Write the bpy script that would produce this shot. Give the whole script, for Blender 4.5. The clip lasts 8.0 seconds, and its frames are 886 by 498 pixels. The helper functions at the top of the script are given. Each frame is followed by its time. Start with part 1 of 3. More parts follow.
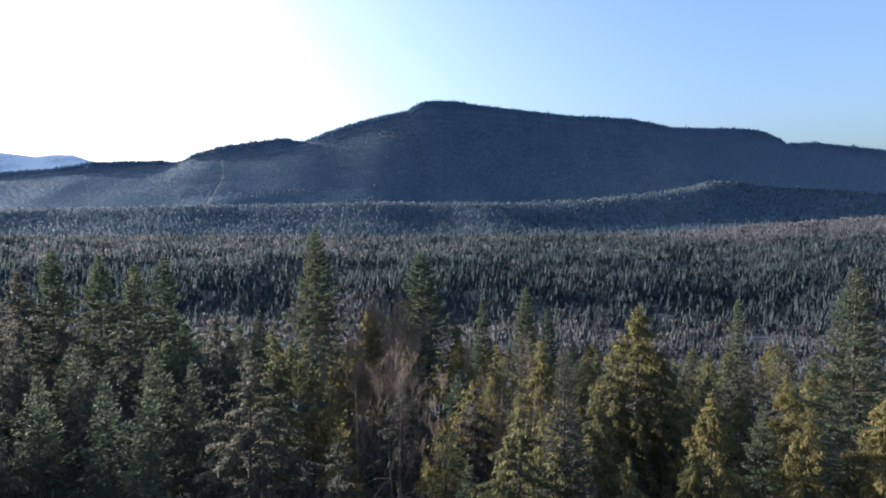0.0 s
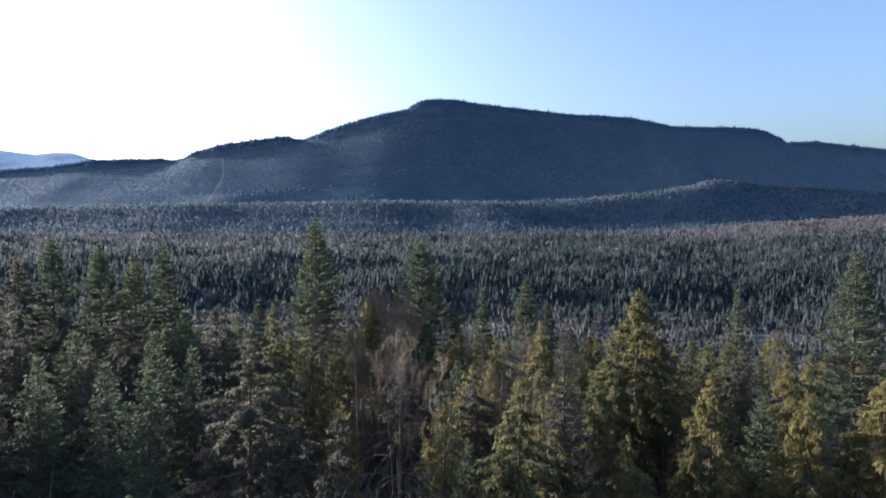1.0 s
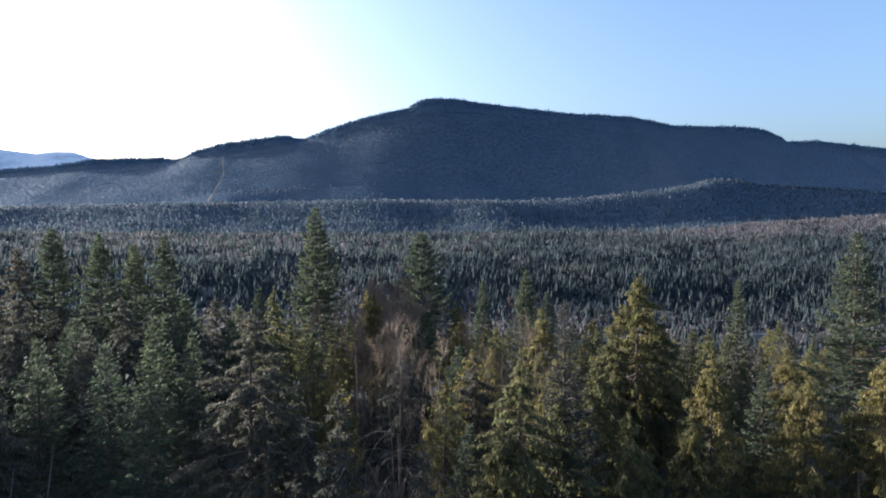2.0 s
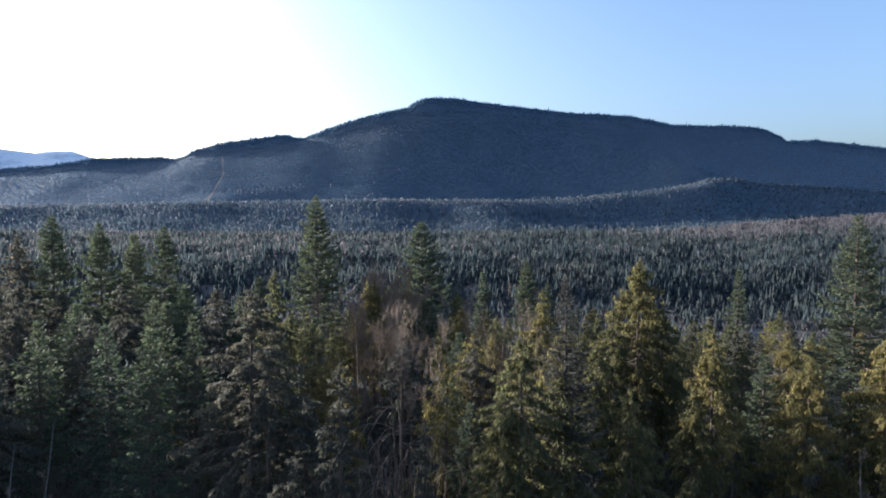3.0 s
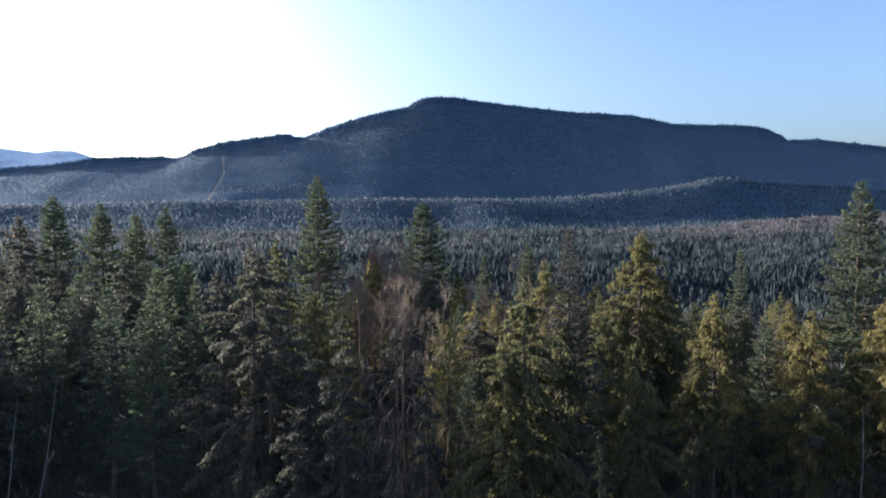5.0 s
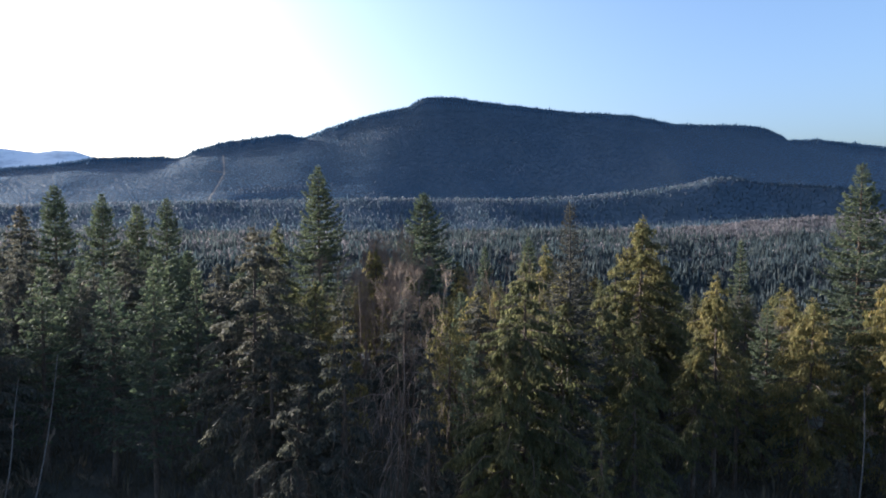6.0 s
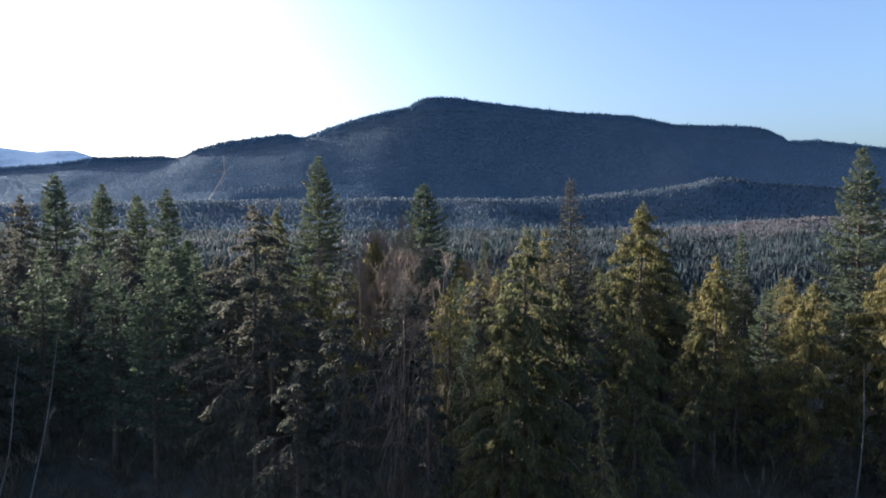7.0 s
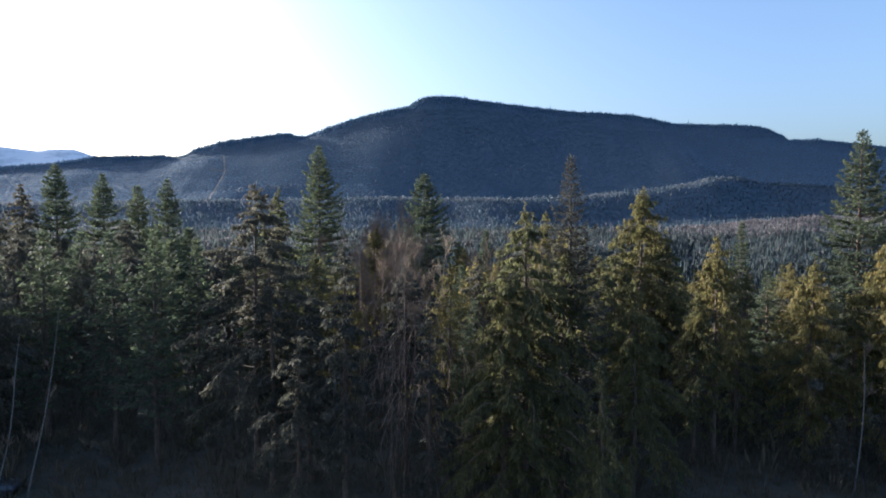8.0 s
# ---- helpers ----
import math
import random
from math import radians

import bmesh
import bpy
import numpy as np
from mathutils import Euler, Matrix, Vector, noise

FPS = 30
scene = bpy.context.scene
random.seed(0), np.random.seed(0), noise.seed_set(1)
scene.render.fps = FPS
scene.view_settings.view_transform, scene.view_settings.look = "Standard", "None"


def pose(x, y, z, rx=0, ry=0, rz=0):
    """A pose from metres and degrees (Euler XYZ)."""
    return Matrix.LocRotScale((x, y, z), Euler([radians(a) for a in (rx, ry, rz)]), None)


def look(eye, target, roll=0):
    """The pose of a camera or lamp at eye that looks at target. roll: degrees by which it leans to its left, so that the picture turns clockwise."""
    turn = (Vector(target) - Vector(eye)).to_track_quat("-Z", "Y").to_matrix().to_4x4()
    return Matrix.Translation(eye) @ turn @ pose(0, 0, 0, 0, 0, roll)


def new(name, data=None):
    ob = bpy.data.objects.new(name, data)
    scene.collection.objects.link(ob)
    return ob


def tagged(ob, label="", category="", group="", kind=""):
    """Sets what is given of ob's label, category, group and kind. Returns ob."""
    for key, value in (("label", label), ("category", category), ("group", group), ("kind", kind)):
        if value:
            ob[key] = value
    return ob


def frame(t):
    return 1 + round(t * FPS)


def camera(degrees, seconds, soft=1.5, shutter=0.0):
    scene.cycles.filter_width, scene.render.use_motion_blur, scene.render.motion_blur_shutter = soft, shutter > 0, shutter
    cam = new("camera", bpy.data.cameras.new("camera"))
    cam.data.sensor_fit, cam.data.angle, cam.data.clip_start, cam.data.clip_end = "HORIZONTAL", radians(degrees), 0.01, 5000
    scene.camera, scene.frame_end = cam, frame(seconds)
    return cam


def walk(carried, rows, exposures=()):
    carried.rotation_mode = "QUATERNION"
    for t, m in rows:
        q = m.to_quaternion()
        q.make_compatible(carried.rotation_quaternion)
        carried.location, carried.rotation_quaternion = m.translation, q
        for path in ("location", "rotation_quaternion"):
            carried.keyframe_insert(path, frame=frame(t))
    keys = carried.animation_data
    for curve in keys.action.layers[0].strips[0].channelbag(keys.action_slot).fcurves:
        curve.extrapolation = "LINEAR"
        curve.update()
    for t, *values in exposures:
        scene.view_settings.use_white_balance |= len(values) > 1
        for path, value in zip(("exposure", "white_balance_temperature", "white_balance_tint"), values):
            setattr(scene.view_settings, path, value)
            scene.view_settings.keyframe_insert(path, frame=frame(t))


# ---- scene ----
cam = camera(72.0, 8.0, soft=1.75)
PATH = [
    (0, (-0.413, 0.88, 35.811), (-0.413, 2.877, 35.708), 0.0),
    (0.5, (-0.411, 0.822, 35.059), (-0.41, 2.82, 34.954), -0.0),
    (1, (-0.432, 0.798, 34.186), (-0.432, 2.795, 34.079), 0.1),
    (1.5, (-0.41, 0.756, 33.356), (-0.411, 2.754, 33.248), 0.1),
    (3, (-0.54, 0.71, 30.71), (-0.54, 2.707, 30.6), 0.1),
    (3.5, (-0.558, 0.627, 29.836), (-0.558, 2.624, 29.726), 0.1),
    (4, (-0.588, 0.638, 28.977), (-0.588, 2.635, 28.866), 0.1),
    (4.5, (-0.642, 0.587, 28.131), (-0.643, 2.584, 28.02), 0.1),
    (6, (-0.737, 0.451, 25.567), (-0.74, 2.448, 25.457), 0.1),
    (6.5, (-0.729, 0.392, 24.72), (-0.732, 2.389, 24.61), 0.2),
    (7, (-0.74, 0.324, 23.844), (-0.743, 2.321, 23.735), 0.2),
    (7.5, (-0.754, 0.271, 22.995), (-0.757, 2.268, 22.885), 0.2),
    (8, (-0.759, 0.202, 22.18), (-0.763, 2.199, 22.069), 0.2),
]
walk(cam, [(t, look(eye, target, roll)) for t, eye, target, roll in PATH], exposures=[(0.0, 1.6, 5400, 13), (8.0, 1.6, 5400, 13)])

# ---- daylight: low sun ahead and to the left, clear sky ----
SUN_AZIMUTH, SUN_ELEVATION = -61.0, 13.0      # degrees from +y towards +x; above the horizon
world = bpy.data.worlds.new("sky")
scene.world = world
world.use_nodes = True
wt = world.node_tree
wt.nodes.clear()
sky = wt.nodes.new("ShaderNodeTexSky")
sky.sky_type = 'NISHITA'
sky.sun_disc = False
sky.sun_elevation, sky.sun_rotation = radians(SUN_ELEVATION), radians(SUN_AZIMUTH)
sky.altitude, sky.air_density, sky.dust_density, sky.ozone_density = 300.0, 0.95, 5.5, 1.6
bg = wt.nodes.new("ShaderNodeBackground")
bg.inputs["Strength"].default_value = 0.115
out = wt.nodes.new("ShaderNodeOutputWorld")
wt.links.new(sky.outputs["Color"], bg.inputs["Color"])
wt.links.new(bg.outputs["Background"], out.inputs["Surface"])

sun_data = bpy.data.lights.new("sun", "SUN")
sun_data.energy, sun_data.angle, sun_data.color = 5.0, radians(0.6), (1.0, 0.88, 0.7)
sun = new("sun", sun_data)
sa, se = radians(SUN_AZIMUTH), radians(SUN_ELEVATION)
sun.matrix_world = look((400 * math.sin(sa) * math.cos(se), 400 * math.cos(sa) * math.cos(se), 400 * math.sin(se)), (0, 0, 0))


# ---- materials ----
def ramp(nt, fac, stops):
    node = nt.nodes.new("ShaderNodeValToRGB")
    el = node.color_ramp.elements
    while len(el) < len(stops):
        el.new(0.5)
    for e, (p, c) in zip(el, stops):
        e.position, e.color = p, (*c, 1.0)
    nt.links.new(fac, node.inputs["Fac"])
    return node.outputs["Color"]


def noise_at(nt, scale, detail=4.0, stretch=None):
    n = nt.nodes.new("ShaderNodeTexNoise")
    n.inputs["Scale"].default_value, n.inputs["Detail"].default_value = scale, detail
    pos = nt.nodes.new("ShaderNodeNewGeometry").outputs["Position"]
    if stretch:
        m = nt.nodes.new("ShaderNodeMapping")
        m.inputs["Scale"].default_value = stretch
        nt.links.new(pos, m.inputs["Vector"])
        pos = m.outputs["Vector"]
    nt.links.new(pos, n.inputs["Vector"])
    return n.outputs["Fac"]


def mixed(nt, fac, a, b, kind='MIX'):
    m = nt.nodes.new("ShaderNodeMix")
    m.data_type, m.blend_type = 'RGBA', kind
    for sock, v in ((m.inputs[0], fac), (m.inputs[6], a), (m.inputs[7], b)):
        if isinstance(v, (int, float)):
            sock.default_value = v
        elif isinstance(v, tuple):
            sock.default_value = (*v, 1.0)
        else:
            nt.links.new(v, sock)
    return m.outputs[2]


def maths(nt, op, a, b):
    m = nt.nodes.new("ShaderNodeMath")
    m.operation = op
    m.use_clamp = True
    for sock, v in zip(m.inputs, (a, b)):
        if isinstance(v, (int, float)):
            sock.default_value = v
        else:
            nt.links.new(v, sock)
    return m.outputs[0]


def material(name):
    m = bpy.data.materials.new(name)
    m.use_nodes = True
    nt = m.node_tree
    return m, nt, nt.nodes["Principled BSDF"], nt.nodes["Material Output"]


def foliage(name, stops, patch, patch_amount, glow=0.52, scale=0.35):
    """Needles or scale leaves: a colour for each spray, larger patches of another, and light through the leaf."""
    m, nt, b, o = material(name)
    geo = nt.nodes.new("ShaderNodeNewGeometry")
    clump = maths(nt, 'MULTIPLY', maths(nt, 'SUBTRACT', noise_at(nt, 1.7, 2.0), 0.3), 1.5)
    col = ramp(nt, maths(nt, 'ADD', maths(nt, 'MULTIPLY', geo.outputs["Random Per Island"], 0.4), clump), stops)
    patches = ramp(nt, noise_at(nt, scale, 3.0), [(0.45, (0, 0, 0)), (0.7, (patch_amount,) * 3)])
    col = mixed(nt, patches, col, patch)
    info = nt.nodes.new("ShaderNodeObjectInfo")
    shade = ramp(nt, info.outputs["Random"], [(0.0, (0.88, 0.9, 0.92)), (1.0, (1.16, 1.1, 1.0))])
    col = mixed(nt, 1.0, col, shade, 'MULTIPLY')
    nt.links.new(col, b.inputs["Base Color"])
    b.inputs["Roughness"].default_value = 0.7
    b.inputs["Specular IOR Level"].default_value = 0.12
    b.inputs["Sheen Weight"].default_value, b.inputs["Sheen Roughness"].default_value = 0.12, 0.6
    tr = nt.nodes.new("ShaderNodeBsdfTranslucent")
    nt.links.new(col, tr.inputs["Color"])
    mx = nt.nodes.new("ShaderNodeMixShader")
    mx.inputs[0].default_value = glow
    nt.links.new(b.outputs[0], mx.inputs[1])
    nt.links.new(tr.outputs[0], mx.inputs[2])
    nt.links.new(mx.outputs[0], o.inputs["Surface"])
    return m


def bark(name, dark, light, scale, stretch, rough=0.9):
    m, nt, b, o = material(name)
    n = noise_at(nt, scale, 6.0, stretch)
    big = noise_at(nt, 0.6, 3.0)
    col = ramp(nt, n, [(0.32, dark), (0.68, light)])
    col = mixed(nt, maths(nt, 'MULTIPLY', big, 0.5), col, tuple(c * 0.6 for c in dark))
    nt.links.new(col, b.inputs["Base Color"])
    b.inputs["Roughness"].default_value = rough
    bump = nt.nodes.new("ShaderNodeBump")
    bump.inputs["Strength"].default_value, bump.inputs["Distance"].default_value = 0.6, 0.02
    nt.links.new(n, bump.inputs["Height"])
    nt.links.new(bump.outputs[0], b.inputs["Normal"])
    return m


def plain(name, colour, rough=0.5, metal=0.0, vary=0.15, scale=8.0):
    m, nt, b, o = material(name)
    n = noise_at(nt, scale, 4.0)
    col = ramp(nt, n, [(0.3, tuple(c * (1 - vary) for c in colour)), (0.7, tuple(min(1, c * (1 + vary)) for c in colour))])
    nt.links.new(col, b.inputs["Base Color"])
    b.inputs["Roughness"].default_value, b.inputs["Metallic"].default_value = rough, metal
    return m


# palest stop of spruce and hemlock copies sun caught on spray tips
M_SPRUCE = foliage("spruce_needles", [(0.0, (0.0413, 0.0615, 0.04)), (0.6, (0.0803, 0.103, 0.059)), (0.85, (0.128, 0.141, 0.0803)), (1.0, (0.194, 0.204, 0.118))], (0.0779, 0.0909, 0.059), 0.5)
M_HEMLOCK = foliage("hemlock_needles", [(0.0, (0.0335, 0.041, 0.0343)), (0.55, (0.0698, 0.0714, 0.055)), (0.82, (0.121, 0.116, 0.0914)), (1.0, (0.205, 0.183, 0.151))], (0.0819, 0.0731, 0.0581), 0.45)
M_CEDAR = foliage("cedar_sprays", [(0.0, (0.0462, 0.0577, 0.0308)), (0.5, (0.106, 0.112, 0.0512)), (0.82, (0.171, 0.16, 0.0719)), (1.0, (0.24, 0.204, 0.102))], (0.142, 0.126, 0.0553), 0.5, 0.6)
M_GOLD = foliage("golden_cedar_sprays", [(0.0, (0.0614, 0.0657, 0.0278)), (0.45, (0.139, 0.133, 0.0518)), (0.82, (0.233, 0.191, 0.0739)), (1.0, (0.326, 0.261, 0.116))], (0.201, 0.156, 0.0629), 0.6, 0.6)
M_BRUSH = foliage("undergrowth_brush", [(0.0, (0.0441, 0.0378, 0.0259)), (0.6, (0.0788, 0.0651, 0.0432)), (1.0, (0.126, 0.0998, 0.0648))], (0.0577, 0.063, 0.0367), 0.5, 0.2)
M_DEAD = foliage("dying_needles", [(0.0, (0.0328, 0.0331, 0.028)), (0.6, (0.0574, 0.057, 0.046)), (1.0, (0.0984, 0.092, 0.074))], (0.0697, 0.0662, 0.05), 0.5)
M_BARK = bark("conifer_bark", (0.05, 0.036, 0.026), (0.17, 0.125, 0.09), 9.0, (1, 1, 0.25))
M_TWIG = bark("bare_twig_bark", (0.136, 0.0944, 0.066), (0.27, 0.196, 0.138), 3.0, (1, 1, 0.3))
M_STEM = bark("grey_stem_bark", (0.138, 0.1, 0.0775), (0.338, 0.256, 0.2), 4.0, (1, 1, 0.4))
M_BIRCH = bark("pale_birch_bark", (0.0896, 0.0808, 0.0756), (0.235, 0.218, 0.207), 5.0, (1, 1, 2.5), 0.7)


def far_wood(name, stops, patch, patch_scale, sheen=0.4):
    m, nt, b, o = material(name)
    geo = nt.nodes.new("ShaderNodeNewGeometry")
    col = ramp(nt, geo.outputs["Random Per Island"], stops)
    patches = ramp(nt, noise_at(nt, patch_scale, 3.0), [(0.42, (0, 0, 0)), (0.68, (0.6, 0.6, 0.6))])
    col = mixed(nt, patches, col, patch)
    nt.links.new(col, b.inputs["Base Color"])
    b.inputs["Roughness"].default_value = 0.75
    b.inputs["Specular IOR Level"].default_value = 0.12
    # the blue sheen tint colours some distance haze into the far woods
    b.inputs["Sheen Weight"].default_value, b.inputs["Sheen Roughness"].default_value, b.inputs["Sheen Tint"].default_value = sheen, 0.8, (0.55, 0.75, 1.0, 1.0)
    tr = nt.nodes.new("ShaderNodeBsdfTranslucent")
    nt.links.new(col, tr.inputs["Color"])
    mx = nt.nodes.new("ShaderNodeMixShader")
    mx.inputs[0].default_value = 0.58
    nt.links.new(b.outputs[0], mx.inputs[1])
    nt.links.new(tr.outputs[0], mx.inputs[2])
    nt.links.new(mx.outputs[0], o.inputs["Surface"])
    return m


# needle green shifted to blue, a light haze mixed into the colour
M_FAR_CONIFER_HAZED = far_wood("valley_conifer_hazed", [(0.0, (0.0431, 0.0616, 0.0688)), (0.6, (0.0539, 0.0725, 0.0779)), (1.0, (0.078, 0.089, 0.0806))], (0.078, 0.0834, 0.0768), 0.004, 0.06)
# foothill needles paler and bluer than near ones: air haze in the colour
M_FOOT_CONIFER_HAZED = far_wood("foothill_conifer_hazed", [(0.0, (0.07, 0.104, 0.13)), (0.6, (0.083, 0.12, 0.146)), (1.0, (0.104, 0.138, 0.158))], (0.066, 0.1, 0.134), 0.004, 0.0)
M_FAR_BARE = far_wood("valley_bare_crowns", [(0.0, (0.119, 0.109, 0.114)), (0.6, (0.162, 0.149, 0.155)), (1.0, (0.246, 0.23, 0.236))], (0.128, 0.116, 0.121), 0.006, 0.1)
M_FAR_BROWN = far_wood("valley_brown_crowns", [(0.0, (0.09, 0.084, 0.0851)), (0.6, (0.115, 0.108, 0.108)), (1.0, (0.15, 0.146, 0.146))], (0.1, 0.0896, 0.0897), 0.006, 0.1)
# mountain needles painted pale blue to stand in for distance haze
M_HILL_CONIFER_HAZED = far_wood("mountain_conifer_hazed", [(0.0, (0.0829, 0.152, 0.213)), (0.6, (0.0903, 0.163, 0.229)), (1.0, (0.0977, 0.174, 0.241))], (0.0858, 0.163, 0.227), 0.002, 0.65)

# bare crowns as in the valley but blue grey, with haze coloured in
M_HILL_BARE_HAZED = far_wood("mountain_bare_hazed", [(0.0, (0.13, 0.145, 0.17)), (0.6, (0.16, 0.175, 0.2)), (1.0, (0.2, 0.215, 0.235))], (0.14, 0.155, 0.18), 0.006, 0.1)


def ground_material():
    m, nt, b, o = material("forest_floor")
    pos = nt.nodes.new("ShaderNodeNewGeometry").outputs["Position"]
    sep = nt.nodes.new("ShaderNodeSeparateXYZ")
    nt.links.new(pos, sep.inputs[0])
    fine = ramp(nt, noise_at(nt, 1.2, 8.0), [(0.3, (0.025, 0.021, 0.017)), (0.55, (0.05, 0.042, 0.033)), (0.8, (0.08, 0.07, 0.055))])
    moss = ramp(nt, noise_at(nt, 0.05, 5.0), [(0.4, (0.04, 0.05, 0.028)), (0.7, (0.08, 0.07, 0.05))])
    low = mixed(nt, 0.5, fine, moss)
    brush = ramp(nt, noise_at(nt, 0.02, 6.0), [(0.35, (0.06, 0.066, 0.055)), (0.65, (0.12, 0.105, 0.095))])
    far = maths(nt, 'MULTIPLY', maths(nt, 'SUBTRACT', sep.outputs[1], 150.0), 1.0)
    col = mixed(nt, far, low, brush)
    # past 2450 m the floor turns blue, distance haze put into its colour
    hazy_hill = ramp(nt, noise_at(nt, 0.01, 6.0), [(0.35, (0.05, 0.075, 0.1)), (0.65, (0.068, 0.095, 0.125))])
    col = mixed(nt, maths(nt, 'SUBTRACT', sep.outputs[1], 2450.0), col, hazy_hill)
    snow = ramp(nt, noise_at(nt, 0.006, 6.0, (1, 1, 2.5)), [(0.3, (0.4, 0.43, 0.48)), (0.5, (0.8, 0.82, 0.85))])
    col = mixed(nt, maths(nt, 'SUBTRACT', sep.outputs[1], 4640.0), col, snow)
    nt.links.new(col, b.inputs["Base Color"])
    b.inputs["Roughness"].default_value = 0.95
    bump = nt.nodes.new("ShaderNodeBump")
    bump.inputs["Strength"].default_value, bump.inputs["Distance"].default_value = 0.5, 0.15
    nt.links.new(noise_at(nt, 2.5, 6.0), bump.inputs["Height"])
    nt.links.new(bump.outputs[0], b.inputs["Normal"])
    return m


M_GROUND = ground_material()


# ---- mesh helpers ----
def mesh_of(name, verts, tris, mat, smooth=False):
    verts, tris = np.asarray(verts, dtype=np.float32), np.asarray(tris, dtype=np.int32)
    me = bpy.data.meshes.new(name)
    me.vertices.add(len(verts))
    me.vertices.foreach_set("co", verts.ravel())
    k = tris.shape[1]
    me.loops.add(tris.size)
    me.loops.foreach_set("vertex_index", tris.ravel())
    me.polygons.add(len(tris))
    me.polygons.foreach_set("loop_start", np.arange(0, tris.size, k, dtype=np.int32))
    me.polygons.foreach_set("use_smooth", np.full(len(tris), smooth))
    me.update(calc_edges=True)
    me.materials.append(mat)
    return me


def part(name, me, parent, label=""):
    ob = new(name, me)
    ob.parent = parent
    return tagged(ob, label) if label else ob


def tubes(paths, sides):
    """Tapered tubes: paths is a list of (points n x 3, radii n). Returns vertices and triangles."""
    vs, fs, base = [], [], 0
    ang = np.arange(sides) * 2 * np.pi / sides
    for pts, rad in paths:
        pts, rad = np.asarray(pts, float), np.asarray(rad, float)
        n = len(pts)
        d = pts[-1] - pts[0]
        d = d / (np.linalg.norm(d) + 1e-9)
        a = np.cross(d, (1.0, 0.13, 0.0) if abs(d[0]) < 0.8 else (0.0, 1.0, 0.2))
        a /= np.linalg.norm(a)
        c = np.cross(d, a)
        ring = np.cos(ang)[:, None] * a + np.sin(ang)[:, None] * c
        vs.append((pts[:, None, :] + rad[:, None, None] * ring[None]).reshape(-1, 3))
        i = np.arange(n - 1)[:, None] * sides + np.arange(sides)[None]
        j = np.arange(n - 1)[:, None] * sides + (np.arange(sides)[None] + 1) % sides
        q = np.stack([i, j, j + sides, i, j + sides, i + sides], -1).reshape(-1, 3) + base
        fs.append(q)
        base += n * sides
    return np.concatenate(vs), np.concatenate(fs)


def blades(P, D, L, W, S):
    """Small leaf sprays: a thin three-cornered blade from P along D, L long and W wide across S."""
    L, W = L[:, None], W[:, None]
    v = np.stack([P, P + D * L * 0.5 + S * W, P + D * L], 1).reshape(-1, 3)
    return v, np.arange(len(v)).reshape(-1, 3)


def unit(v):
    return v / (np.linalg.norm(v, axis=-1, keepdims=True) + 1e-9)


def trunk_path(rng, h, r, lean=0.0, bend=0.15, toward=None):
    n = 8
    t = np.linspace(0, 1, n)
    a = rng.uniform(0, 2 * np.pi) if toward is None else toward
    off = bend * np.sin(t * np.pi * rng.uniform(0.8, 1.6))
    pts = np.stack([np.cos(a) * off + lean * t * h * np.cos(a), np.sin(a) * off + lean * t * h * np.sin(a), t * h - 0.4 * (t == 0)], 1)
    rad = r * (1 - t) ** 0.8 + 0.02
    rad[0] *= 1.35
    return pts, rad


# how each kind grows: rise of a bough at the crown's base and its change to the top, droop, upturned tip, unevenness, fall of the sprays,
# width of a spray for its length, where and how fast the outline tapers, boughs in a whorl, hanging depth, looseness, evenness of whorls, gaps, lumps, width of a bough
HABIT = {
    "spruce": dict(rise=0.08, up=0.4, droop=0.46, tip=0.3, wander=0.05, fall=(0.0, 0.45), broad=0.44, full=(0.85, 0.82), count=(6, 9), hang=0.06, loose=0.18, level=0.2, skip=0.06, lump=0.4, inner=0.2, plume=0.34),
    "hemlock": dict(rise=0.3, up=0.15, droop=0.74, tip=0.06, wander=0.13, fall=(0.3, 1.3), broad=0.42, full=(0.6, 0.8), count=(4, 6), hang=0.3, loose=0.18, level=1.0, skip=0.2, lump=0.95, inner=0.45, plume=0.26),
    "cedar": dict(rise=0.42, up=-0.2, droop=1.0, tip=0.1, wander=0.16, fall=(0.7, 1.7), broad=0.36, full=(0.64, 0.74), count=(4, 6), hang=0.22, loose=0.2, level=1.2, skip=0.16, lump=0.9, inner=0.3, plume=0.22)}
HABIT["gold"] = dict(HABIT["cedar"], plume=0.31, hang=0.5, fall=(0.9, 2.2), droop=0.95, tip=0.2)


